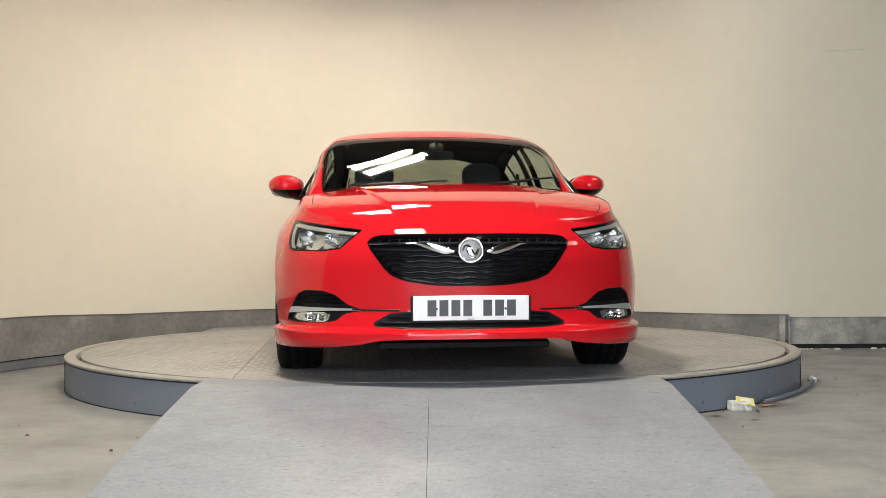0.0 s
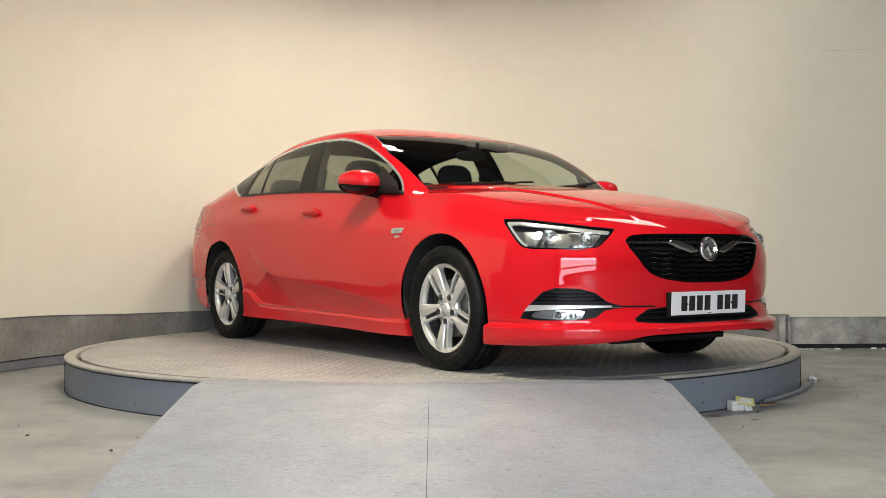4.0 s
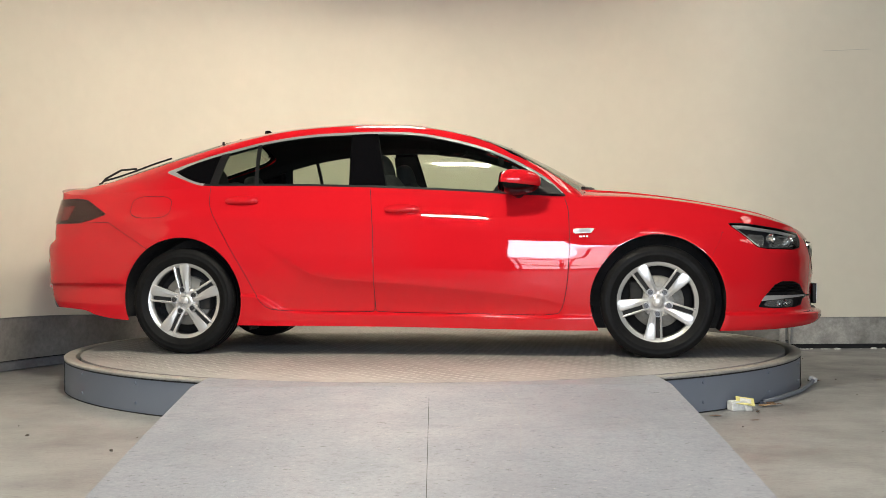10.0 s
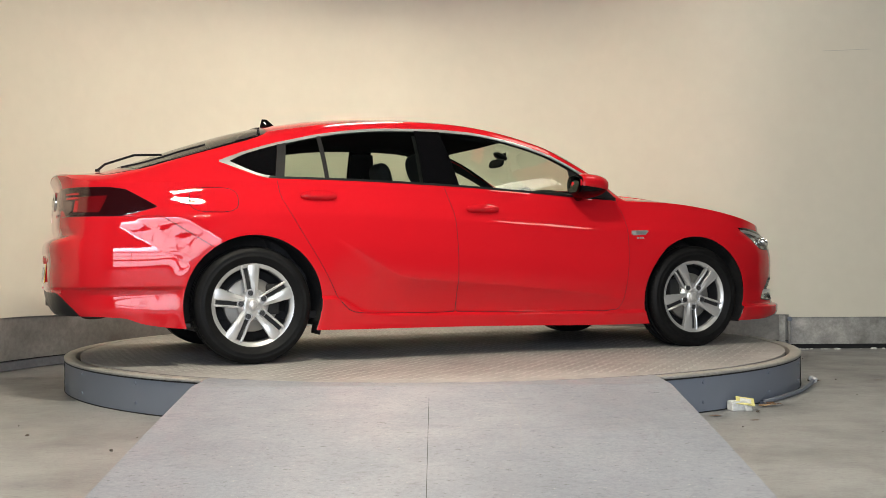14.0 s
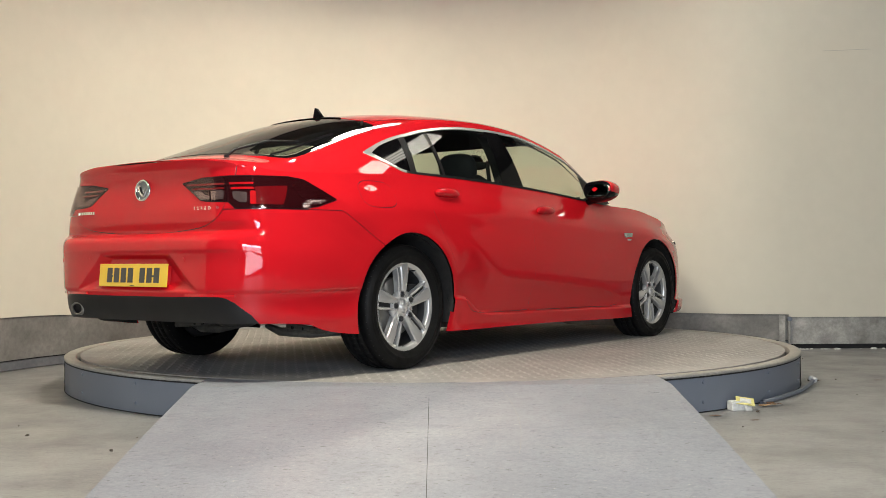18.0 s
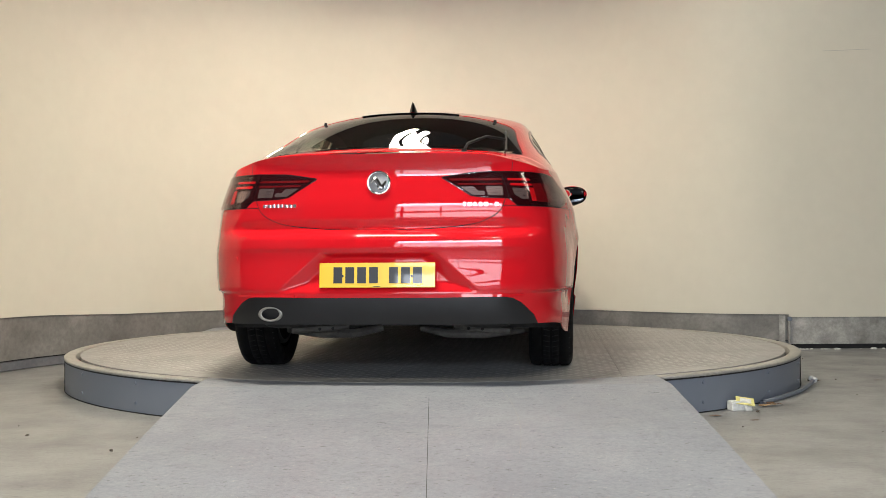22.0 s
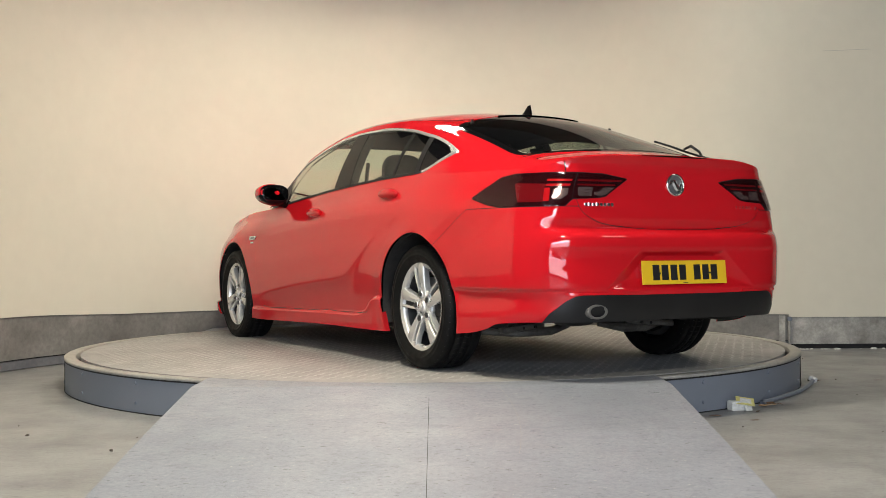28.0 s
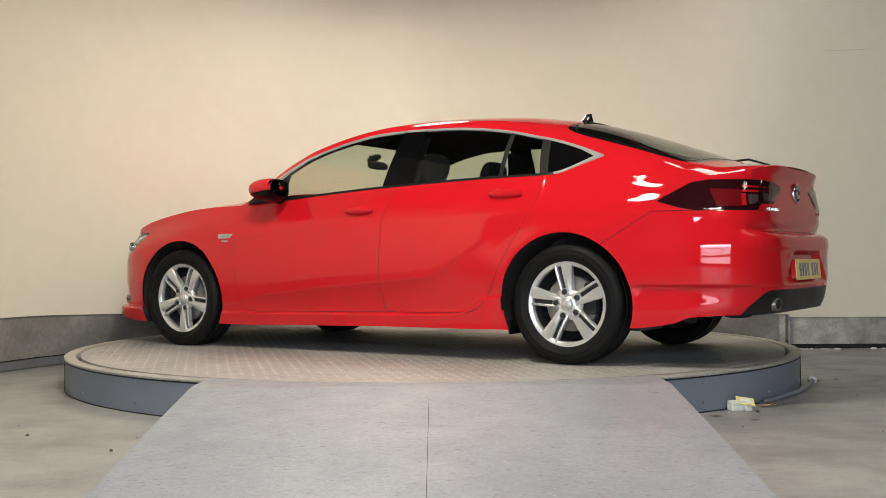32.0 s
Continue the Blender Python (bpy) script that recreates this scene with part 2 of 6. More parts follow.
M_LEAF = worn("brown_leaf", (0.10, 0.05, 0.025), (0.16, 0.09, 0.045), (0.24, 0.14, 0.07), 30.0, (0.6, 0.9), 0.3, 120.0, 0.003)
M_LEAF_PALE = worn("pale_leaf", (0.34, 0.20, 0.10), (0.45, 0.28, 0.15), (0.52, 0.36, 0.22), 24.0, (0.6, 0.9), 0.3, 120.0, 0.003)
M_CRUMB = worn("dirt_crumb", (0.05, 0.04, 0.03), (0.09, 0.075, 0.06), (0.16, 0.14, 0.12), 60.0, (0.8, 1.0), 0.3, 200.0, 0.002)

# ---- mesh helpers ----
def mesh_ob(name, verts, faces, material, parent=None, label="", smooth=True, normals=None):
    me = bpy.data.meshes.new(name)
    me.from_pydata([tuple(map(float, v)) for v in verts], [], [tuple(f) for f in faces])
    me.polygons.foreach_set("use_smooth", [smooth] * len(me.polygons))
    me.materials.append(material)
    if normals is not None:
        me.normals_split_custom_set_from_vertices([tuple(map(float, n)) for n in normals])
    ob = new(name, me)
    if parent:
        ob.parent = parent
    if label:
        tagged(ob, label)
    return ob


def part(name, bm, material, parent=None, label="", smooth=False, angle=35):
    """Links a bmesh as one mesh object under a thing or a part."""
    bmesh.ops.recalc_face_normals(bm, faces=bm.faces)
    me = bpy.data.meshes.new(name)
    bm.to_mesh(me)
    bm.free()
    me.materials.append(material)
    if smooth:
        me.polygons.foreach_set("use_smooth", [True] * len(me.polygons))
        me.set_sharp_from_angle(angle=radians(angle))
    ob = new(name, me)
    if parent:
        ob.parent = parent
    if label:
        tagged(ob, label)
    return ob


def box(bm, cx, cy, cz, sx, sy, sz, rot=(0, 0, 0), bevel=0.0, seg=2):
    made = bmesh.ops.create_cube(bm, size=1.0)["verts"]
    bmesh.ops.scale(bm, vec=(sx, sy, sz), verts=made)
    if bevel:
        edges = list({e for v in made for e in v.link_edges})
        made = list({v for f in bmesh.ops.bevel(bm, geom=edges, offset=bevel, segments=seg, profile=0.5, affect="EDGES")["faces"] for v in f.verts}
                    | {v for v in made if v.is_valid})
    bmesh.ops.transform(bm, matrix=pose(cx, cy, cz, *rot), verts=made)
    return made


def boxed(*args, **kw):
    bm = bmesh.new()
    box(bm, *args, **kw)
    return bm


def cyl(bm, m, r1, r2, depth, seg=24, caps=True):
    return bmesh.ops.create_cone(bm, cap_ends=caps, segments=seg, radius1=r1, radius2=r2, depth=depth, matrix=m)["verts"]


def spin_profile(profile, seg, close=False):
    """Verts and faces of a profile of (radius, height) turned about z."""
    verts, faces, n = [], [], len(profile)
    for i in range(seg):
        a = 2 * math.pi * i / seg
        verts += [(r * math.cos(a), r * math.sin(a), h) for r, h in profile]
    for i in range(seg):
        j = (i + 1) % seg
        for k in range(n if close else n - 1):
            l = (k + 1) % n
            faces.append((i * n + k, j * n + k, j * n + l, i * n + l))
    return verts, faces


def grid_faces(nu, nv):
    return [(i * nv + j, (i + 1) * nv + j, (i + 1) * nv + j + 1, i * nv + j + 1) for i in range(nu - 1) for j in range(nv - 1)]


def curve(xs, ys):
    """A smooth curve through the knots (monotone cubic); takes numbers or arrays."""
    xs, ys = np.array(xs, float), np.array(ys, float)
    h, d = np.diff(xs), np.diff(ys) / np.diff(xs)
    m = np.concatenate([[d[0]], np.where(d[1:] * d[:-1] > 0, 2 * d[1:] * d[:-1] / (d[1:] + d[:-1] + 1e-12), 0), [d[-1]]])

    def f(x):
        x = np.clip(np.asarray(x, float), xs[0], xs[-1])
        i = np.clip(np.searchsorted(xs, x) - 1, 0, len(h) - 1)
        t = (x - xs[i]) / h[i]
        return ((2 * t**3 - 3 * t**2 + 1) * ys[i] + (t**3 - 2 * t**2 + t) * h[i] * m[i]
                + (-2 * t**3 + 3 * t**2) * ys[i + 1] + (t**3 - t**2) * h[i] * m[i + 1])
    return f


# ---- the room ----
def build_floor():
    bm = bmesh.new()
    n = 40
    for i in range(n + 1):
        for j in range(n + 1):
            bm.verts.new((-7 + 15 * i / n, -16 + 20 * j / n, 0))
    bm.verts.ensure_lookup_table()
    for f in grid_faces(n + 1, n + 1):
        bm.faces.new([bm.verts[k] for k in f])
    ob = part("floor", bm, M_FLOOR)
    tagged(ob, "worn grey-beige painted concrete floor with scuffs", "floor", kind="structure")


# the curved wall in plan, from beside the camera round the back of the turntable
WALL_X = [-3.55, -3.25, -2.985, -2.885, -2.74, -2.45, -2.0, -1.4, -0.6, 0.3, 1.2, 1.9, 2.35, 2.7, 2.94]
WALL_Y = [-3.2, -1.2, 0.20, 0.50, 0.82, 1.30, 1.83, 2.28, 2.58, 2.64, 2.42, 2.03, 1.80, 1.715, 1.703]


def wall_plan():
    s = np.concatenate([[0], np.cumsum(np.hypot(np.diff(WALL_X), np.diff(WALL_Y)))])
    fx, fy = curve(s, WALL_X), curve(s, WALL_Y)
    t = np.linspace(0, s[-1], 110)
    return fx(t), fy(t)


# top of the plinth along x: it stands lower towards the raw concrete
PLINTH = curve([-3.6, -2.98, -2.4, -1.4, 0.0, 1.5, 2.93], [0.375, 0.375, 0.345, 0.333, 0.325, 0.30, 0.285])


def sheet(name, xs, ys, z0, z1, off, material):
    """An upright sheet along a plan curve, moved by off towards the room, 0.12 m thick."""
    tx, ty = np.gradient(xs), np.gradient(ys)
    ln = np.hypot(tx, ty)
    nx, ny = ty / ln, -tx / ln
    verts, faces, n = [], [], len(xs)
    for i in range(n):
        for o in (off, off - 0.12):
            for z in (z0[i], z1[i]):
                verts.append((xs[i] + nx[i] * o, ys[i] + ny[i] * o, z))
    for i in range(n - 1):
        a, b = 4 * i, 4 * i + 4
        faces += [(a, b, b + 1, a + 1), (a + 2, a + 3, b + 3, b + 2), (a + 1, b + 1, b + 3, a + 3), (a, a + 2, b + 2, b)]
    faces += [(0, 1, 3, 2), (4 * n - 4, 4 * n - 2, 4 * n - 1, 4 * n - 3)]
    bm = bmesh.new()
    vs = [bm.verts.new(v) for v in verts]
    for f in faces:
        bm.faces.new([vs[k] for k in f])
    return part(name, bm, material, smooth=True)


def build_walls():
    xs, ys = wall_plan()
    top = PLINTH(xs)
    ob = sheet("wall_back", xs, ys, top, np.full(len(xs), CEIL), 0.012, M_WALL)
    tagged(ob, "smooth curved cream-painted wall round the turntable", "wall", kind="structure")
    ob = sheet("plinth", xs, ys, np.full(len(xs), 0.075), top - 0.002, 0.0, M_PLINTH)
    tagged(ob, "stained grey-painted concrete plinth at the wall's foot", "plinth", kind="structure")
    ob = sheet("kerb", xs, ys, np.full(len(xs), 0.006), np.full(len(xs), 0.066), 0.002, M_KERB)
    tagged(ob, "low grey kerb strip under the plinth", "kerb", kind="structure")
    # black behind the gap; its lowest edge stands in for the kerb's shadow line
    ob = sheet("gap_shade_strip", xs, ys, np.full(len(xs), 0.0), np.full(len(xs), 0.08), -0.03, M_DARK)
    tagged(ob, "dark gap between kerb and plinth, and painted shadow line below the kerb", "gap", kind="structure")
    # flat wall to the right
    fx, fy = np.linspace(2.925, 8.0, 12), np.linspace(1.703, 1.60, 12)
    ob = sheet("wall_right", fx, fy, np.full(12, 0.262), np.full(12, CEIL), 0.012, M_WALL)
    tagged(ob, "flat cream-painted wall beside the curved one", "wall", kind="structure")
    ob = sheet("plinth_raw", fx, fy, np.full(12, 0.040), np.full(12, 0.260), 0.0, M_CONC)
    tagged(ob, "rough patched raw concrete plinth at the wall's foot", "plinth", kind="structure")
    ob = sheet("plinth_foot", fx, fy, np.full(12, 0.0), np.full(12, 0.045), -0.03, M_DARK)
    tagged(ob, "dark gap below the raw concrete", "gap", kind="structure")
    # the rest of the room, out of view
    bm = boxed(-3.72, -9.6, CEIL / 2, 0.2, 12.8, CEIL)
    tagged(part("wall_left", bm, M_BRICK), "dark workshop side wall", "wall", kind="structure")
    bm = boxed(8.1, -7.2, CEIL / 2, 0.2, 17.6, CEIL)
    tagged(part("wall_side", bm, M_BRICK), "workshop side wall", "wall", kind="structure")
    bm = bmesh.new()
    box(bm, -3.1, -11.1, CEIL / 2, 1.4, 0.2, CEIL)
    box(bm, 5.45, -11.1, CEIL / 2, 5.3, 0.2, CEIL)
    box(bm, 0.2, -11.1, (CEIL + 3.0) / 2, 5.2, 0.2, CEIL - 3.0)
    tagged(part("wall_gateway", bm, M_BRICK), "workshop wall with an open gateway", "wall", kind="structure")
    bm = boxed(2.2, -5.0, CEIL + 0.1, 12.4, 17.0, 0.2)
    tagged(part("ceiling", bm, M_CEIL), "dark workshop ceiling", "ceiling", kind="structure")


def build_tubes():
    for x, y, z, l, _, turn in TUBES:
        base = new("ceiling_light")
        tagged(base, "white twin-tube fluorescent batten hung from the ceiling", "ceiling light", "ceiling lights")
        part("batten", boxed(0, 0, 0.050, l, 0.22, 0.05, bevel=0.008), M_METALW, base)
        for dy in (-TUBE_GAP, TUBE_GAP):
            bm = bmesh.new()
            cyl(bm, pose(0, dy, 0, 0, 90, 0), 0.019, 0.019, l * 0.96, 16)
            part("tube", bm, M_TUBE, base, "glowing tube", smooth=True)
        drop = CEIL - z - 0.09 - 0.07
        for dx in (-0.42, 0.42):
            bm = bmesh.new()
            cyl(bm, pose(dx * l, 0, 0.07 + drop / 2, 0, 0, 0), 0.006, 0.006, drop, 8)
            part("hanger", bm, M_METALW, base)
        base.matrix_world = pose(x, y, z + 0.09, 0, 0, turn)


def build_gobo():
    """Unseen bars added in the gateway behind the camera, to break up its reflection."""
    base = new("daylight_gobo")
    tagged(base, "unseen dark bars added across the gateway to break up its reflection", "gate")
    bar = boxed(0, 0, 1.08, 0.03, 0.04, 2.16)
    first = None
    for k in range(9):
        ob = part("gobo_bar", bar, M_DARK, base) if first is None else new("gobo_bar", first.data)
        first = first or ob
        ob.parent = base
        ob.matrix_basis = pose(-2.2 + 0.6 * k, 0, 0)
    for z, h in ((2.16, 0.10), (1.35, 0.05), (0.75, 0.16), (0.12, 0.10)):
        part("gobo_rail", boxed(0.2, 0.03, z, 5.0, 0.04, h), M_DARK, base)
    base.matrix_world = pose(0, -10.82, 0.0)


def build_roof_light():
    """A glazed roof light: two rows of panes in a dark frame."""
    base = new("roof_light")
    tagged(base, "glazed roof light with two rows of bright panes", "roof light")
    frame_bm = bmesh.new()
    box(frame_bm, 0, 0, 0.012, 1.36, 1.12, 0.02)
    part("roof_light_frame", frame_bm, M_CEIL, base)
    pane_bm = boxed(0, 0, -0.004, 0.145, 0.42, 0.010)
    first = None
    for k in range(7):
        for row in (-0.26, 0.26):
            if first is None:
                first = part("roof_light_pane", pane_bm, M_ROOFLIGHT, base)
                ob = first
            else:
                ob = new("roof_light_pane", first.data)
                ob.parent = base
            ob.matrix_basis = pose(-0.57 + 0.19 * k, row, 0)
    base.matrix_world = pose(2.35, -0.05, CEIL - 0.024, 0, 0, 35)
    tagged(base, group="roof lights")
    copy_thing(base, pose(4.9, -3.7, CEIL - 0.024, 0, 0, -32))


def build_back_slab():
    """The level slab between turntable and back wall."""
    bm = bmesh.new()
    n = 40
    rows = []
    for i in range(n + 1):
        x = -1.86 + 3.0 * i / n
        y0 = math.sqrt((R_OUT + 0.008) ** 2 - x * x)
        rows.append([bm.verts.new(p) for p in ((x, y0, ZT - 0.004), (x, 2.7, ZT - 0.004), (x, 2.7, 0), (x, y0, 0))])
    for p, q in zip(rows, rows[1:]):
        for k in range(4):
            bm.faces.new((p[k], p[(k + 1) % 4], q[(k + 1) % 4], q[k]))
    bm.faces.new(rows[0]), bm.faces.new(rows[-1][::-1])
    tagged(part("back_slab", bm, M_RAMP), "level grey concrete slab behind the turntable", "slab")


def build_wall_details():
    seam = part("wall_seam", boxed(2.873, 1.703, 2.15, 0.006, 0.012, 3.6), M_PLINTH)
    tagged(seam, "fine upright joint in the wall's paint", "joint", kind="structure")
    tagged(part("wall_scratch", boxed(3.42, 1.678, 2.462, 0.40, 0.006, 0.0016, (0, -2, 0)), M_RIM_TOP), "thin scratch on the cream wall", "scratch", kind="structure")
    # dark block out of view, added so the rear window reflects something dark
    tagged(part("reflection_flag", boxed(2.2, 2.06, 3.70, 12.0, 1.4, 0.60), M_CEIL), "unseen dark block above the back wall, added to darken reflections", "soffit", kind="structure")
    # pipe in the joint between the plinths
    pipe = new("wall_pipe")
    tagged(pipe, "short grey upright pipe with a clamp on the plinth", "pipe")
    bm = bmesh.new()
    cyl(bm, pose(0, 0, 0.10), 0.011, 0.011, 0.20, 14)
    part("pipe_run", bm, M_CONC, pipe, smooth=True)
    bm = bmesh.new()
    cyl(bm, pose(0, -0.004, 0.205, 90, 0, 0), 0.020, 0.018, 0.03, 16)
    part("pipe_clamp", bm, M_RIM, pipe, smooth=True)
    pipe.matrix_world = pose(2.915, 1.655, 0.045)
    patch = bmesh.new()
    box(patch, 2.865, 1.690, 0.16, 0.05, 0.02, 0.235, (0, 0, -8), 0.004)
    tagged(part("mortar_patch", patch, M_CONC), "pale mortar patch beside the pipe", "patch", kind="structure")


def lump(rng, r, flat):
    """A small uneven crumb."""
    bm = bmesh.new()
    bmesh.ops.create_icosphere(bm, subdivisions=1, radius=r)
    for v in bm.verts:
        v.co *= rng.uniform(0.6, 1.25)
        v.co.z = max(v.co.z * flat, -r * flat * 0.5) + r * flat * 0.5
    return bm


def build_litter():
    rng = random.Random(7)
    carton = new("carton")
    tagged(carton, "small white box with a yellow paper on top, on the floor", "box")
    part("carton_body", boxed(0, 0, 0.024, 0.085, 0.055, 0.048, bevel=0.005), M_PAPER, carton)
    part("carton_paper", boxed(0.034, -0.016, 0.046, 0.090, 0.070, 0.003, (24, 8, -22)), M_YPAPER, carton, "crumpled yellow paper")
    part("carton_label", boxed(0.036, -0.018, 0.0485, 0.055, 0.040, 0.002, (24, 8, -22)), M_PAPER, carton)
    part("carton_flap", boxed(0.036, -0.043, 0.018, 0.045, 0.003, 0.034, (-24, 0, 14)), M_PAPER, carton)
    carton.matrix_world = pose(1.52, -1.835, 0.0, 0, 0, 14)
    for k, (x, y, s, a, c) in enumerate(((1.70, -1.72, 0.11, 20, 0), (1.755, -1.66, 0.07, -35, 1), (1.60, -1.915, 0.035, 60, 1), (2.33, -0.62, 0.06, 10, 1), (2.72, -0.62, 0.05, 0, 1), (1.36, -2.04, 0.05, 5, 1), (1.50, -2.20, 0.045, 12, 1))):
        bm = bmesh.new()
        n = 10
        vs = []
        for i in range(n):
            t = 2 * math.pi * i / n
            r = 1 + 0.25 * rng.uniform(-1, 1)
            vs.append(bm.verts.new((s * 0.55 * r * math.cos(t), s * 0.22 * r * math.sin(t), 0.006 + 0.012 * rng.random() * (s > 0.06))))
        bm.faces.new(vs)
        bmesh.ops.triangulate(bm, faces=bm.faces[:])
        bmesh.ops.solidify(bm, geom=bm.faces[:], thickness=0.0015)
        leaf = part("leaf", bm, M_LEAF if c else M_LEAF_PALE)
        tagged(leaf, "dry brown leaf lying on the floor" if c else "large pale dry leaf beside the white box", "leaf", "dry leaves")
        leaf.matrix_world = pose(x, y, 0.001, 0, 0, a)
    cable = [(2.245, -0.83, 0.030), (2.215, -0.885, 0.020), (2.165, -0.97, 0.014), (2.060, -1.165, 0.013), (1.96, -1.31, 0.013), (1.875, -1.43, 0.013), (1.78, -1.56, 0.013), (1.70, -1.65, 0.013)]
    bm = bmesh.new()
    rows = []
    for i, p in enumerate(cable):
        d = (Vector(cable[min(i + 1, 7)]) - Vector(cable[max(i - 1, 0)])).normalized()
        s = d.cross(Vector((0, 0, 1))).normalized()
        u = s.cross(d)
        rows.append([bm.verts.new(Vector(p) + (s * math.cos(a) + u * math.sin(a)) * 0.012) for a in (2 * math.pi * k / 10 for k in range(10))])
    for p, q in zip(rows, rows[1:]):
        for k in range(10):
            bm.faces.new((p[k], p[(k + 1) % 10], q[(k + 1) % 10], q[k]))
    con = part("conduit", bm, M_RIM, smooth=True)
    tagged(con, "grey flexible conduit lying along the turntable's foot", "conduit")
    part("conduit_end", boxed(2.252, -0.815, 0.036, 0.045, 0.03, 0.03, (0, 20, -60), 0.006), M_PAPER, con, "white plug on the end")
    for k in range(22):
        if k < 4:
            x, y = ((-1.778, -2.472), (-1.29, -2.869), (2.36, -0.52), (2.30, -0.60))[k]
        else:
            x, y = rng.uniform(1.2, 3.4), rng.uniform(-2.6, 1.3)
            if math.hypot(x, y) < 2.42 or (k % 3 and k > 20):
                x, y = rng.uniform(-2.6, -1.25), rng.uniform(-3.2, -1.3)
                if math.hypot(x, y) < 2.42:
                    continue
        ob = part("crumb", lump(rng, rng.uniform(0.003, 0.006) if k >= 4 else 0.010, 0.7), M_CRUMB)
        ob.location = (x, y, 0)
        tagged(ob, "small dark crumb of dirt on the floor", "crumb", "crumbs on the floor")
    # white rubble under the raw concrete
    bm = bmesh.new()
    for k in range(70):
        x = 2.98 + 1.6 * rng.random()
        b = lump(rng, rng.uniform(0.006, 0.018), 0.6)
        me = bpy.data.meshes.new("tmp")
        bmesh.ops.translate(b, vec=(x, 1.645 - rng.random() * 0.03, 0), verts=b.verts)
        b.to_mesh(me), b.free()
        bm.from_mesh(me)
        bpy.data.meshes.remove(me)
    tagged(part("rubble", bm, M_PAPER), "white plaster crumbs along the plinth's foot", "rubble", kind="stuff")
    # chalk-like scratch on the ramp
    bm = bmesh.new()
    rows = []
    for i in range(40):
        y = -2.40 - 0.026 * i
        x = 0.345 - 0.045 * ((y + 2.95) / 0.55) ** 2
        rows.append([bm.verts.new((x + d, y, ramp_z(y) + 0.0008)) for d in (-0.0007, 0.0007)])
    for p, q in zip(rows, rows[1:]):
        bm.faces.new((p[0], p[1], q[1], q[0]))
    tagged(part("ramp_scratch", bm, M_RIM_TOP), "faint pale curved scratch on the ramp", "scratch", kind="structure")


# ---- the turntable ----
R_OUT, R_IN = 2.3286, 2.262


def build_turntable():
    rim = new("round_plinth")
    tagged(rim, "fixed round steel plinth in worn blue-grey paint", "plinth")
    v, f = spin_profile([(R_IN, ZT - 0.05), (R_IN, ZT - 0.003), (R_IN + 0.003, ZT), (R_OUT - 0.004, ZT), (R_OUT + 0.0015, ZT - 0.004),
                         (R_OUT + 0.0015, ZT - 0.014), (R_OUT - 0.004, ZT - 0.016)], 240)
    mesh_ob("rim_top", v, f, M_RIM_TOP, rim, "worn pale top ring")
    v, f = spin_profile([(R_OUT - 0.004, ZT - 0.013), (R_OUT - 0.004, 0.0)], 240)
    mesh_ob("rim_side", v, f, M_RIM, rim, "blue-grey painted side skirt")
    # thin dark bands just proud of the skirt, at its top and foot
    v, f = spin_profile([(R_OUT - 0.002, ZT - 0.0230), (R_OUT - 0.002, ZT - 0.0155)], 240)
    mesh_ob("lip_band", v, f, M_DARK, rim, "dark band under the top ring")
    v, f = spin_profile([(R_OUT + 0.0005, 0.0), (R_OUT + 0.0005, 0.006)], 240)
    mesh_ob("foot_band", v, f, M_DARK, rim, "dark band along the floor")
    bolt = bmesh.new()
    cyl(bolt, pose(0, 0, 0, 0, 90, 0), 0.009, 0.007, 0.008, 10)
    first = None
    for k in range(24):
        a = radians(-175 + k * 15)
        for z in (0.05, 0.15):
            m = pose(0, 0, z, 0, 0, math.degrees(a)) @ pose(R_OUT - 0.001, 0, 0)
            if first is None:
                first = part("bolt", bolt, M_RIM, rim)
                first.matrix_basis = m
            else:
                o = new("bolt", first.data)
                o.parent, o.matrix_basis = rim, m
    for a in (-21.5, 201.0):
        s = part("side_joint", boxed(0, 0, 0.09, 0.012, 0.012, 0.178), M_DARK, rim, "dark upright joint")
        s.matrix_basis = pose(0, 0, 0, 0, 0, a) @ pose(R_OUT - 0.006, 0, 0)
    disc = new("turntable_disc")
    tagged(disc, "round turntable deck of grey painted steel tread plate", "turntable")
    # the deck, cut into plates
    cuts = [-2.3, -1.12, 0.0, 1.12, 2.3]
    r = R_IN - 0.026
    for k in range(4):
        a, b = cuts[k] + 0.0015, cuts[k + 1] - 0.0015
        bm = bmesh.new()
        ys = np.linspace(max(a, -r + 1e-4), min(b, r - 1e-4), 60)
        rows = []
        for y in ys:
            h = math.sqrt(max(r * r - y * y, 1e-6))
            rows.append([bm.verts.new((s * h, y, z)) for z in (0.0, -0.02) for s in (-1, 1)])
        for p, q in zip(rows, rows[1:]):
            bm.faces.new((p[0], p[1], q[1], q[0]))
            bm.faces.new((p[2], q[2], q[3], p[3]))
            bm.faces.new((p[0], q[0], q[2], p[2]))
            bm.faces.new((p[1], p[3], q[3], q[1]))
        bm.faces.new((rows[0][0], rows[0][2], rows[0][3], rows[0][1]))
        bm.faces.new((rows[-1][0], rows[-1][1], rows[-1][3], rows[-1][2]))
        part("deck_plate", bm, M_PLATE, disc)
    v, f = spin_profile([(0.01, -0.03), (r - 0.06, -0.03), (r - 0.06, -0.17)], 96)
    mesh_ob("deck_frame", v, f, M_DARK, disc)
    return disc


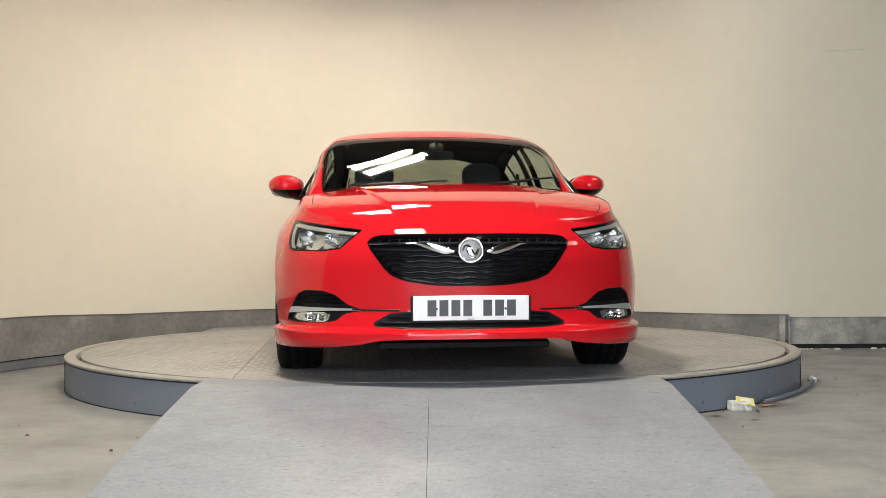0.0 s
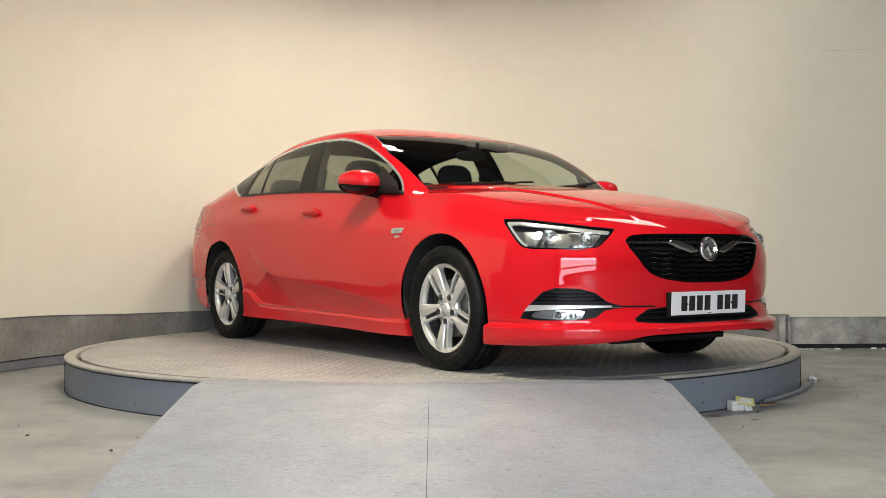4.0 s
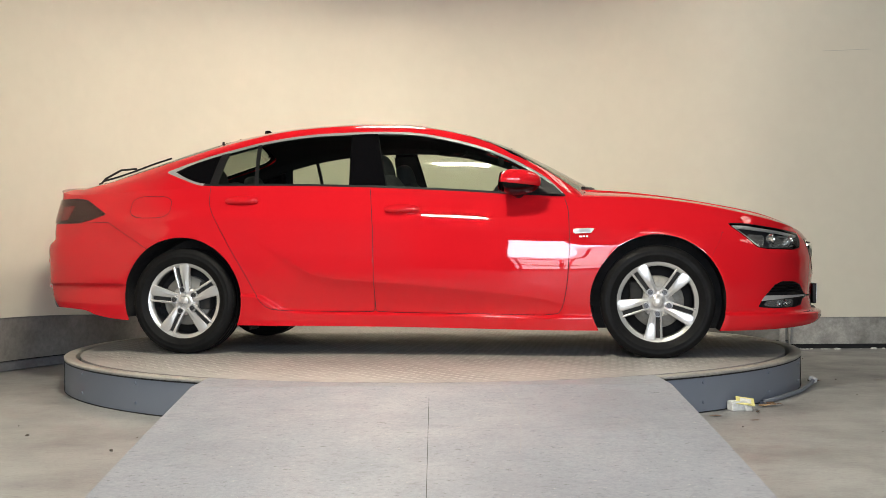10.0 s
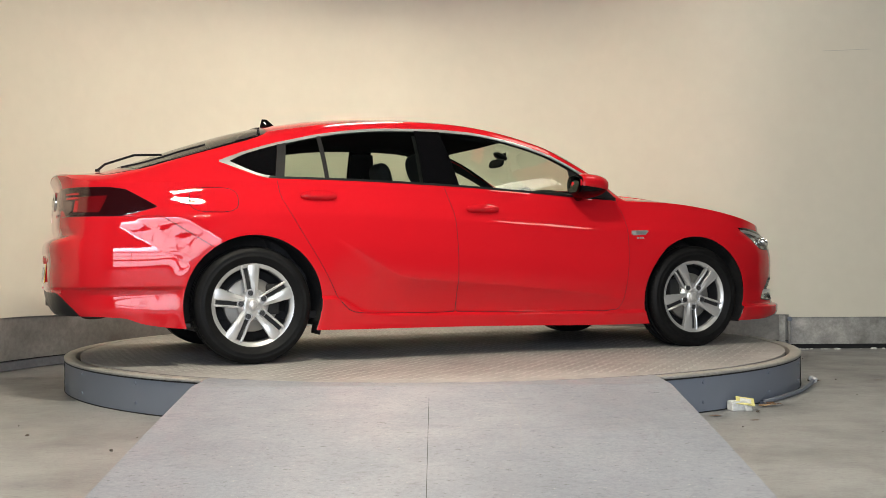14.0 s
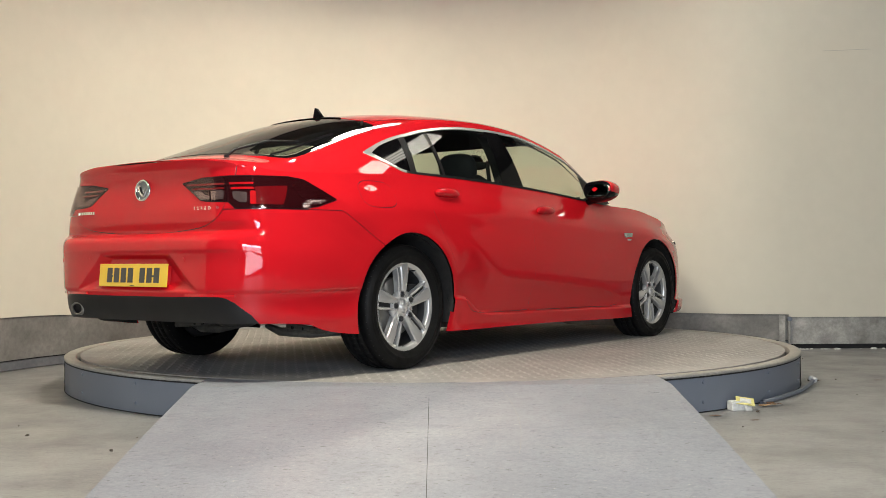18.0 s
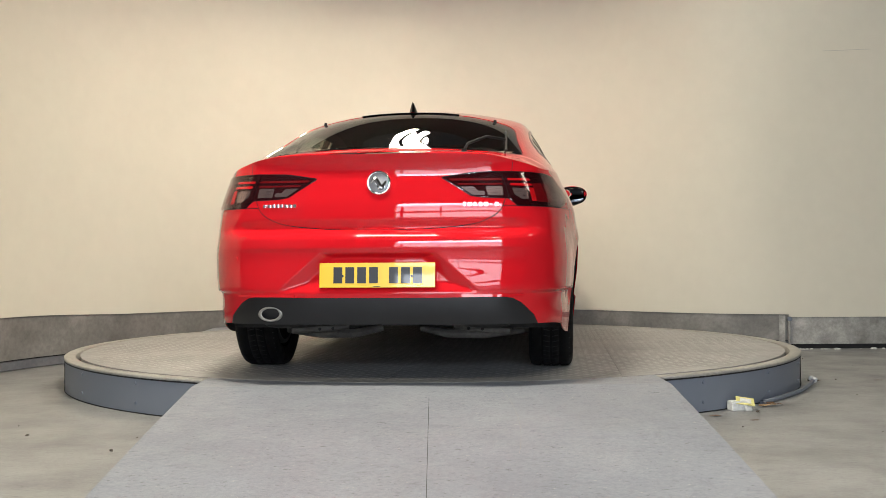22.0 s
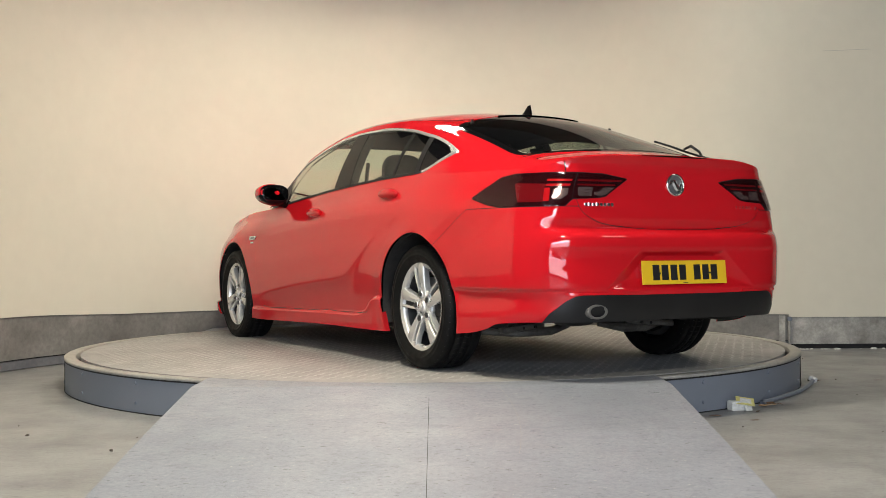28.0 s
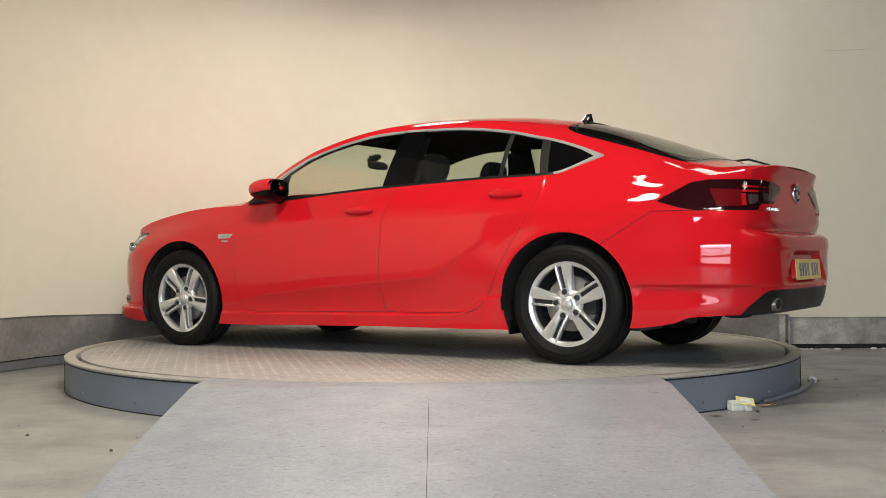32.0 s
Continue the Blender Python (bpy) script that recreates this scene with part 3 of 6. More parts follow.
def build_ramp():
    """The sloping drive-on slab in front of the turntable."""
    base = new("ramp")
    tagged(base, "grey painted concrete drive-on ramp, scuffed and stained", "ramp")
    bm = bmesh.new()
    x0, x1 = -1.084, 1.078
    rows = []
    for i in range(49):
        x = x0 + (x1 - x0) * i / 48
        ye = -math.sqrt((R_OUT - 0.07) ** 2 - x * x)
        rows.append([bm.verts.new(p) for p in ((x, ye, ZT + 0.0015), (x, -2.36, ZT + 0.001), (x, -3.2, ZT - 0.092), (x, -4.02, 0.004), (x, -4.02, -0.01),
                                                (x, -2.37, -0.01), (x, ye, ZT - 0.012))])
    for p, q in zip(rows, rows[1:]):
        for k in range(7):
            l = (k + 1) % 7
            bm.faces.new((p[k], q[k], q[l], p[l]))
    bm.faces.new(rows[0][::-1])
    bm.faces.new(rows[-1])
    part("ramp_slab", bm, M_RAMP, base)
    bm = bmesh.new()
    for ya, yb in ((-2.60, -3.2), (-3.2, -4.0)):
        slope = math.degrees(math.atan((ramp_z(ya) - ramp_z(yb)) / (ya - yb)))
        box(bm, -0.012, (ya + yb) / 2, (ramp_z(ya) + ramp_z(yb)) / 2 + 0.0002, 0.0019, yb - ya, 0.001, (slope, 0, 0))
    part("ramp_joint", bm, M_DARK, base, "thin dark joint along the ramp")


def ramp_z(y):
    """Height of the ramp's face."""
    return float(np.interp(-y, [2.36, 3.2, 4.02], [ZT + 0.001, ZT - 0.092, 0.004]))


build_floor()
build_walls()
build_tubes()
build_roof_light()
build_gobo()
DISC = build_turntable()
build_ramp()
build_back_slab()
build_wall_details()
build_litter()

# ---- the car: x forward, y to its left, z up from the deck ----
CAR = new("car")
tagged(CAR, "glossy red fastback car with silver alloy wheels on the turntable", "car")
HUB_F, HUB_R = (1.4145, 0.318), (-1.4145, 0.324)      # wheel centres: x, z
XF0, XR0 = 0.90, -1.00                                  # where the nose and tail begin to round in

z_bot = curve([-2.52, -2.3, -2.09, -2.0, -1.9, -1.79, -1.02, -0.2, 1.02, 1.80, 2.0, 2.2, 2.33, 2.39, 2.45], [0.278, 0.278, 0.266, 0.236, 0.217, 0.206, 0.178, 0.172, 0.155, 0.157, 0.160, 0.168, 0.186, 0.210, 0.216])
z_top = curve([-2.43, -2.38, -2.3, -2.15, -1.9, -1.6, -1.3, -0.97, -0.28, 0.27, 0.6, 0.89, 1.2, 1.41, 1.6, 1.8, 2.0, 2.15, 2.28, 2.34],
              [1.048, 1.03, 1.005, 0.985, 0.99, 1.003, 1.014, 1.012, 0.991, 0.961, 0.937, 0.925, 0.922, 0.908, 0.882, 0.843, 0.796, 0.760, 0.722, 0.698])
half_w = curve([-2.2, -1.9, -1.45, -1.0, -0.4, 0.4, 1.0, 1.45, 1.9, 2.2], [0.904, 0.907, 0.910, 0.911, 0.914, 0.918, 0.924, 0.931, 0.925, 0.915])
tuck = curve([0.0, 0.05, 0.10, 0.15, 0.20, 0.25, 0.30, 0.40, 0.50, 0.60, 0.70, 0.80], [0.118, 0.093, 0.062, 0.035, 0.018, 0.012, 0.0075, 0.0, 0.004, 0.016, 0.030, 0.040])
nose_x = curve([0.15, 0.18, 0.205, 0.236, 0.246, 0.254, 0.272, 0.34, 0.45, 0.55, 0.62, 0.66, 0.70, 0.74], [2.34, 2.42, 2.435, 2.436, 2.430, 2.408, 2.393, 2.375, 2.383, 2.388, 2.378, 2.362, 2.335, 2.30])
tail_x = curve([0.22, 0.28, 0.34, 0.39, 0.45, 0.56, 0.605, 0.622, 0.660, 0.676, 0.692, 0.702, 0.709, 0.758, 0.79, 0.90, 0.96, 1.0, 1.03, 1.06],
               [-2.37, -2.42, -2.445, -2.455, -2.461, -2.457, -2.460, -2.464, -2.461, -2.454, -2.432, -2.405, -2.395, -2.408, -2.408, -2.397, -2.392, -2.398, -2.412, -2.425])


tail_side = curve([0.22, 0.28, 0.34, 0.45, 0.60, 0.70, 0.80, 0.90, 1.0, 1.03, 1.06], [-2.37, -2.42, -2.445, -2.461, -2.459, -2.443, -2.424, -2.408, -2.404, -2.414, -2.425])

# superellipse exponents of nose and tail in plan, by height
nose_n, nose_m = curve([0.2, 0.5, 0.72, 0.8], [5.5, 5.5, 5.2, 5.0]), curve([0.2, 0.5, 0.72, 0.8], [2.0, 2.0, 2.05, 2.1])
tail_n, tail_m = curve([0.2, 0.6, 1.0], [5.1, 5.1, 4.8]), curve([0.25, 0.55, 0.70, 0.85, 1.05], [5.6, 5.8, 6.0, 6.2, 5.4])
soften = curve([-2.3, -1.7, -1.2, 0.9, 1.2, 1.5, 1.8, 2.0, 2.3], [0.75, 0.85, 1.0, 1.0, 1.2, 1.22, 0.92, 0.62, 0.25])


def smooth_step(a, b, x):
    t = np.clip((x - a) / (b - a), 0, 1)
    return t * t * (3 - 2 * t)


# the sculpted blade low on the doors: its height along x
blade = curve([-0.95, -0.89, -0.73, -0.56, -0.40, -0.23, 0.10, 0.43, 0.76, 0.9], [0.688, 0.652, 0.556, 0.470, 0.448, 0.436, 0.409, 0.376, 0.335, 0.30])
sill_line = curve([-1.1, -1.0, -0.93, -0.86, -0.79, -0.70, -0.62, -0.23, 0.43, 0.85, 1.1], [0.362, 0.362, 0.355, 0.318, 0.279, 0.266, 0.262, 0.254, 0.246, 0.238, 0.236])


def side_offset(x, z, zt):
    """How far the side stands in from the widest line."""
    d = tuck(zt - z) * soften(x)
    dz = blade(x) - z
    under = 0.5 * (dz + np.sqrt(dz * dz + 0.000004))
    deep = (0.003 + 0.027 * smooth_step(-0.98, -0.30, x)) * (1 - 0.7 * smooth_step(0.35, 0.93, x)) * smooth_step(0.97, 0.90, x)
    mask = smooth_step(-1.0, -0.90, x) * smooth_step(0.96, 0.85, x)
    d = d + mask * (deep * (1 - np.exp(-under / (deep / 0.44 + 0.002))) - 0.0025 * np.exp(-(dz / 0.10) ** 2))
    # the shelf round the rear bumper and the edge above its foot
    aft = smooth_step(-1.75, -2.0, x)
    d = d + 0.006 * aft * smooth_step(0.50, 0.86, z) + 0.018 * smooth_step(-1.76, -1.84, x) * smooth_step(0.430, 0.418, z) * smooth_step(0.28, 0.41, z)
    # the haunch: an edge that falls from the tail lamp to the wheel arch
    below = (0.684 - 0.557 * (x + 1.593) - z) * 0.874
    low = 0.5 * (below + np.sqrt(below * below + 0.00001))
    d = d + 0.15 * (low - 0.5 * np.maximum(low - 0.12, 0) - 0.5 * np.maximum(low - 0.20, 0)) * smooth_step(-1.50, -1.66, x)
    # skirt under the doors
    skirt = smooth_step(0.004, -0.010, z - sill_line(x)) * smooth_step(-1.15, -1.0, x) * smooth_step(1.2, 1.0, x)
    d = d - (0.014 + 0.012 * mask) * skirt
    # lip along the foot of the front bumper
    nose = smooth_step(1.70, 1.80, x)
    d = d + nose * (0.006 * np.exp(-((z - 0.263) / 0.009) ** 2) - 0.024 * smooth_step(0.257, 0.247, z))
    # flared wheel arches
    for hx, hz in (HUB_F, HUB_R):
        r = np.hypot(x - hx, z - hz)
        d = d - 0.008 * np.exp(-((r - 0.39) / 0.06) ** 2)
    return d


def lower_body(nu_f=120, nu_m=150, nu_r=210, nv=112):
    """The half shell (y > 0) from the nose round the side to the tail, bottom edge to belt line. Returns points, u and v."""
    v = np.linspace(0, 1, nv)
    a = np.linspace(0, math.pi / 2, nu_f)
    t = np.linspace(0, 1, nu_r)
    tail_a = math.pi / 2 * t ** 2.6 / (t ** 2.6 + (1 - t) ** 2.2)
    rows, us = [], []

    def column(kind, par):
        z0, z1 = 0.2, 0.9
        for _ in range(6):
            zz = z0 + (z1 - z0) * v
            if kind == "nose":
                c, s = math.cos(par), math.sin(par)
                x = XF0 + (nose_x(zz) - XF0) * max(c, 0) ** (2 / nose_n(zz))
                k = max(s, 0) ** (2 / nose_m(zz))
            elif kind == "tail":
                c, s = math.cos(par), math.sin(par)
                round_off = smooth_step(0.66, 0.90, max(s, 0) ** 0.34)
                x = XR0 + (tail_x(zz) * (1 - round_off) + tail_side(zz) * round_off - XR0) * max(c, 0) ** (2 / tail_n(zz))
                k = max(s, 0) ** (2 / tail_m(zz))
            else:
                x, k = np.full(nv, par), 1.0
            z0, z1 = float(z_bot(x[0])), float(z_top(x[-1]))
        y = (half_w(x) - side_offset(x, zz, z1)) * k
        return np.stack([x, y, zz], 1)

    for p in a:
        rows.append(column("nose", p)), us.append(p)
    for p in np.linspace(XF0, XR0, nu_m)[1:-1]:
        rows.append(column("side", p)), us.append(1.6 + (XF0 - p))
    for p in tail_a[::-1]:
        rows.append(column("tail", p)), us.append(4.0 + (math.pi / 2 - p))
    return np.array(rows), np.array(us), v


class Patch:
    """A piece of surface: points, normals, faces and flat coordinates (q) that cuts are drawn in."""

    def __init__(self, V, N, F, Q):
        self.V, self.N, self.F, self.Q = V, N, F, Q

    def cut(self, value):
        """Splits along value = 0: (where it is negative, where it is positive)."""
        val = value(self) if callable(value) else value
        V, N, Q = [self.V], [self.N], [self.Q]
        count, cache, inside, outside = len(self.V), {}, [], []
        new_v, new_n, new_q = [], [], []
        neg = val < 0

        def mid(i, j):
            nonlocal count
            key = (i, j) if i < j else (j, i)
            if key not in cache:
                i, j = key
                t = val[i] / (val[i] - val[j])
                new_v.append(self.V[i] + (self.V[j] - self.V[i]) * t)
                new_n.append(self.N[i] + (self.N[j] - self.N[i]) * t)
                new_q.append(self.Q[i] + (self.Q[j] - self.Q[i]) * t)
                cache[key] = count
                count += 1
            return cache[key]

        for f in self.F:
            k = sum(1 for i in f if neg[i])
            if k == len(f):
                inside.append(f)
            elif k == 0:
                outside.append(f)
            else:
                a, b = [], []
                for i, j in zip(f, f[1:] + f[:1]):
                    (a if neg[i] else b).append(i)
                    if neg[i] != neg[j]:
                        m = mid(i, j)
                        a.append(m), b.append(m)
                if len(a) > 2:
                    inside.append(tuple(a))
                if len(b) > 2:
                    outside.append(tuple(b))
        if new_v:
            V.append(np.array(new_v)), N.append(np.array(new_n)), Q.append(np.array(new_q))
        V, N, Q = np.concatenate(V), np.concatenate(N), np.concatenate(Q)
        return Patch(V, N, inside, Q).tidy(), Patch(V, N, outside, Q).tidy()

    def tidy(self):
        used = np.zeros(len(self.V), bool)
        for f in self.F:
            used[list(f)] = True
        idx = np.cumsum(used) - 1
        return Patch(self.V[used], self.N[used], [tuple(int(idx[i]) for i in f) for f in self.F], self.Q[used])

    def moved(self, d):
        return Patch(self.V + self.N * d, self.N, self.F, self.Q)

    def rim(self, depth):
        """Adds a return edge, turned inwards by depth, along every open border."""
        edges = {}
        for f in self.F:
            for i, j in zip(f, f[1:] + f[:1]):
                if (j, i) in edges:
                    del edges[(j, i)]
                else:
                    edges[(i, j)] = 1
        border = sorted({i for e in edges for i in e})
        new_i = {b: len(self.V) + k for k, b in enumerate(border)}
        n = self.N[border] / (np.linalg.norm(self.N[border], axis=1)[:, None] + 1e-9)
        V = np.concatenate([self.V, self.V[border] - n * depth])
        N = np.concatenate([self.N, self.N[border]])
        F = self.F + [(j, i, new_i[i], new_i[j]) for i, j in edges]
        return Patch(V, N, F, np.concatenate([self.Q, self.Q[border]]))

    def __add__(self, o):
        n = len(self.V)
        return Patch(np.concatenate([self.V, o.V]), np.concatenate([self.N, o.N]), self.F + [tuple(i + n for i in f) for f in o.F], np.concatenate([self.Q, o.Q]))

    def mirrored(self):
        k = np.array([1, -1, 1])
        return Patch(self.V * k, self.N * k, [tuple(f[::-1]) for f in self.F], self.Q)

    def both(self):
        return self + self.mirrored()

    def pieces(self):
        """The separate islands of the patch, largest first."""
        root = np.arange(len(self.V))

        def find(i):
            while root[i] != i:
                root[i] = root[root[i]]
                i = root[i]
            return i

        for f in self.F:
            for i in f[1:]:
                root[find(i)] = find(f[0])
        groups = {}
        for f in self.F:
            groups.setdefault(find(f[0]), []).append(f)
        return [Patch(self.V, self.N, g, self.Q).tidy() for g in sorted(groups.values(), key=len, reverse=True)]

    def ob(self, name, material, parent=None, label="", side=1):
        p = self if side > 0 else self.mirrored()
        n = p.N / (np.linalg.norm(p.N, axis=1)[:, None] + 1e-9)
        return mesh_ob(name, p.V, p.F, material, parent or CAR, label, True, n)


def patch_of(G, Q):
    """A patch from a grid of points, its normals turned outwards."""
    du, dv = np.gradient(G, axis=0), np.gradient(G, axis=1)
    n = np.cross(du, dv)
    ln = np.linalg.norm(n, axis=2, keepdims=True)
    n = n / np.maximum(ln, 1e-12)
    out = G - np.array([0, 0, 0.55])
    out = out * np.array([0.15, 1, 1])
    faces = grid_faces(G.shape[0], G.shape[1])
    if np.sum(n * out) < 0:
        n = -n
    f0 = faces[len(faces) // 2]
    V, N = G.reshape(-1, 3), n.reshape(-1, 3)
    fn = np.cross(V[f0[1]] - V[f0[0]], V[f0[3]] - V[f0[0]])
    if fn @ N[f0[0]] < 0:
        faces = [f[::-1] for f in faces]
    return Patch(V, N, faces, Q.reshape(-1, Q.shape[2]))


def rounded(pts, times=3):
    """Corner-cut copy of a closed outline."""
    p = np.array(pts, float)
    for _ in range(times):
        q = np.roll(p, -1, 0)
        p = np.stack([p * 0.80 + q * 0.20, p * 0.20 + q * 0.80], 1).reshape(-1, 2)
    return p


def outline(pts, a, b, times=2, grow=0.0):
    """A cut along a closed outline drawn in two coordinates; negative inside. a, b pick columns: 'x', 'y', 'z', or a number of Q."""
    poly = rounded(pts, times) if times else np.array(pts, float)

    def f(p):
        def pick(k):
            return p.V[:, "xyz".index(k)] if isinstance(k, str) else p.Q[:, k]
        P = np.stack([pick(a), pick(b)], 1)
        best, wind = np.full(len(P), 1e9), np.zeros(len(P), bool)
        for s, e in zip(poly, np.roll(poly, -1, 0)):
            d = e - s
            t = np.clip(((P - s) @ d) / (d @ d + 1e-12), 0, 1)
            best = np.minimum(best, np.hypot(*(P - s - t[:, None] * d).T))
            c = ((s[1] > P[:, 1]) != (e[1] > P[:, 1])) & (P[:, 0] < (e[0] - s[0]) * (P[:, 1] - s[1]) / (e[1] - s[1] + 1e-12) + s[0])
            wind ^= c
        return np.where(wind, -best, best) - grow
    return f


def shift(f, d):
    return lambda p: f(p) + d


GAP = 0.0021

G, US, VS = lower_body()
# Q: 0 arc position along the nose, 1 arc position along the tail (metres round the corner at mid height)
mid_row = G[:, int(len(VS) * 0.6)]
arc = np.concatenate([[0], np.cumsum(np.linalg.norm(np.diff(mid_row, axis=0), axis=1))])
Q = np.zeros((*G.shape[:2], 2))
Q[:, :, 0], Q[:, :, 1] = arc[:, None], (arc[-1] - arc)[:, None]


def arc_f(x=None, y=None):
    """Arc position on the nose of a place given by its x or y."""
    i = np.arange(100)
    return float(np.interp(y, mid_row[i, 1], arc[i])) if y is not None else float(np.interp(-x, -mid_row[:200, 0], arc[:200]))


def arc_r(x=None, y=None):
    m, s = mid_row[::-1], arc[-1] - arc[::-1]
    return float(np.interp(y, m[:100, 1], s[:100])) if y is not None else float(np.interp(x, m[:200, 0], s[:200]))


# recess for the rear number plate
def plate_pit(p):
    """Depth (0 to 1) of the recess: steep at its top, long slanting cheeks at its sides."""
    y, z = np.abs(p.V[:, 1]), p.V[:, 2]
    cheek = (0.262 + (0.60 - z) * 1.12 - y) / 0.085
    return np.clip(np.minimum(np.minimum(cheek, (0.598 - z) / 0.016), (z - 0.424) / 0.045), 0, 1)


SHELL = patch_of(G, Q)
_rear = SHELL.V[:, 0] < -2.2
SHELL.V[:, 0] += np.where(_rear, 0.030 * plate_pit(SHELL), 0)
_g = SHELL.V.reshape(G.shape)
SHELL = patch_of(_g, Q)

E_LINE = _g[:, -1]                                   # the upper edge: fender tops, belt line, tail
edge_y = lambda x: np.interp(-np.asarray(x), -E_LINE[:, 0], E_LINE[:, 1])
edge_z = lambda x: np.interp(-np.asarray(x), -E_LINE[:, 0], E_LINE[:, 2])

# ---- upper surfaces ----
hood_z = curve([0.75, 0.95, 1.10, 1.25, 1.40, 1.60, 1.80, 2.0, 2.15, 2.25, 2.31, 2.335], [1.02, 1.002, 0.988, 0.973, 0.953, 0.923, 0.886, 0.845, 0.799, 0.759, 0.7245, 0.70])
roof_z = curve([-2.43, -2.38, -2.3, -2.2, -2.15, -2.06, -1.96, -1.77, -1.6, -1.5, -1.4, -1.28, -1.17, -1.02, -0.83, -0.6, -0.4, -0.2, -0.04, 0.11, 0.30, 0.49, 0.67, 0.86, 1.03, 1.12],
               [1.052, 1.062, 1.066, 1.076, 1.088, 1.117, 1.152, 1.222, 1.283, 1.313, 1.341, 1.368, 1.392, 1.417, 1.436, 1.446, 1.449, 1.443, 1.428, 1.398, 1.350, 1.288, 1.203, 1.107, 1.012, 0.96])
rail_y = curve([-2.3, -2.1, -1.8, -1.5, -1.2, -0.8, -0.3, 0.1, 0.3, 0.6, 0.85, 1.0, 1.12], [0.66, 0.66, 0.632, 0.612, 0.610, 0.620, 0.625, 0.636, 0.662, 0.712, 0.758, 0.785, 0.80])
rail_z = curve([-2.3, -2.2, -2.0, -1.8, -1.6, -1.4, -1.2, -1.0, -0.8, -0.6, -0.35, -0.1, 0.1, 0.3, 0.5, 0.7, 0.85, 1.0, 1.12],
               [1.0, 1.02, 1.065, 1.125, 1.187, 1.243, 1.293, 1.338, 1.368, 1.383, 1.390, 1.382, 1.358, 1.312, 1.245, 1.150, 1.055, 0.945, 0.86])


def faired(f, x0, x1, sigma):
    """The curve f with its small waves smoothed out over sigma metres."""
    step = 0.005
    xs = np.arange(x0, x1 + step, step)
    ys, pad = f(xs), int(4 * sigma / step)
    head = 2 * ys[0] - ys[1:pad + 1][::-1]
    foot = 2 * ys[-1] - ys[-pad - 1:-1][::-1]
    w = np.exp(-0.5 * (np.arange(-pad, pad + 1) * step / sigma) ** 2)
    ys = np.convolve(np.concatenate([head, ys, foot]), w / w.sum(), "valid")
    return lambda x: np.interp(x, xs, ys)


roof_fair = faired(roof_z, -2.43, 1.12, 0.065)


def eased(f, x0, x1):
    """The curve f, replaced by one gentle sweep over the rear window, from x0 to x1."""
    xs = np.linspace(x0, x1, 60)
    c = np.polyfit(xs, f(xs), 3)

    def g(x):
        k = smooth_step(x1 + 0.12, x1 - 0.08, x) * smooth_step(x0 - 0.08, x0 + 0.02, x)
        return f(x) * (1 - k) + np.polyval(c, x) * k
    return g


roof_z = eased(roof_fair, -2.13, -1.10)
rail_z = eased(faired(rail_z, -2.3, 1.12, 0.06), -2.0, -1.05)
rail_y = faired(rail_y, -2.3, 1.12, 0.14)
hood_z = faired(hood_z, 0.75, 2.335, 0.04)


def hood_grid(nx=110, ny=96):
    x = XF0 - 0.12 + (float(E_LINE[0, 0]) - 0.0005 - XF0 + 0.12) * np.sin(np.linspace(0, math.pi / 2, nx))
    s = np.linspace(0, 1, ny)
    ye, ze, zc = edge_y(x), edge_z(x), np.maximum(hood_z(x), edge_z(x))
    X, S = np.meshgrid(x, s, indexing="ij")
    prof = (1 - S**2.6) ** 0.80
    Y = S * ye[:, None]
    Z = ze[:, None] + (zc - ze)[:, None] * prof
    # two soft creases that run from the windscreen to the grille
    crease = 0.30 + 0.26 * (2.35 - X) / 1.4
    lift = smooth_step(0.014, -0.014, Y - crease) * 0.009 * smooth_step(2.33, 2.0, X)
    return np.stack([X, Y, Z + lift - 0.004], 2), np.stack([X, S], 2)


def cabin_grid(nx=300, nt=44, ns=30):
    """Windscreen, roof, rear window, deck and side windows in one sheet; rows of constant x."""
    x = np.linspace(1.10, float(E_LINE[-1, 0]) + 0.0005, nx)
    rows = []
    for xx in x:
        ye, ze = float(edge_y(xx)), float(edge_z(xx))
        yr = min(float(rail_y(xx)), ye * 0.86)
        zr, zc = float(rail_z(xx)), float(roof_z(xx))
        if xx < -2.0:
            k = smooth_step(-2.0, -2.3, xx)
            zr = zr * (1 - k) + (ze + (zc - ze) * 0.55) * k
        zr = max(zr, ze + 0.002) if xx < 0.95 else zr
        s = np.linspace(0, 1, nt)
        top = np.stack([s * yr, zc + (zr - zc) * s**2.3], 1)
        t = np.linspace(0, 1, ns)[1:]
        bulge = 0.018 * np.sin(math.pi * t) * min(1.0, max(0.0, (zr - ze) / 0.2))
        sidep = np.stack([yr + (ye - yr) * t + bulge, zr + (ze - zr) * t + bulge * 0.3], 1)
        p = np.concatenate([top, sidep])
        for _ in range(10):
            p[1:-1] = p[1:-1] * 0.5 + (p[:-2] + p[2:]) * 0.25
        rows.append(np.column_stack([np.full(len(p), xx), p]))
    g = np.array(rows)
    q = np.zeros((*g.shape[:2], 2))
    q[:, :, 0] = np.arange(g.shape[1])[None] / (nt - 1.0)
    return g, q


HOOD = patch_of(*hood_grid())
CABIN = patch_of(*cabin_grid())

# ---- cutting the shell into panels ----
def in_arch(r_f, r_r):
    return lambda p: np.minimum(np.hypot(p.V[:, 0] - HUB_F[0], p.V[:, 2] - HUB_F[1] - 0.005) - r_f, np.hypot(p.V[:, 0] - HUB_R[0], p.V[:, 2] - HUB_R[1] - 0.005) - r_r)


def split(p, f, gap=GAP):
    """Inside and outside of an outline, with a gap between."""
    inner, rest = p.cut(shift(f, gap))
    return inner, rest.cut(shift(f, -gap))[1]


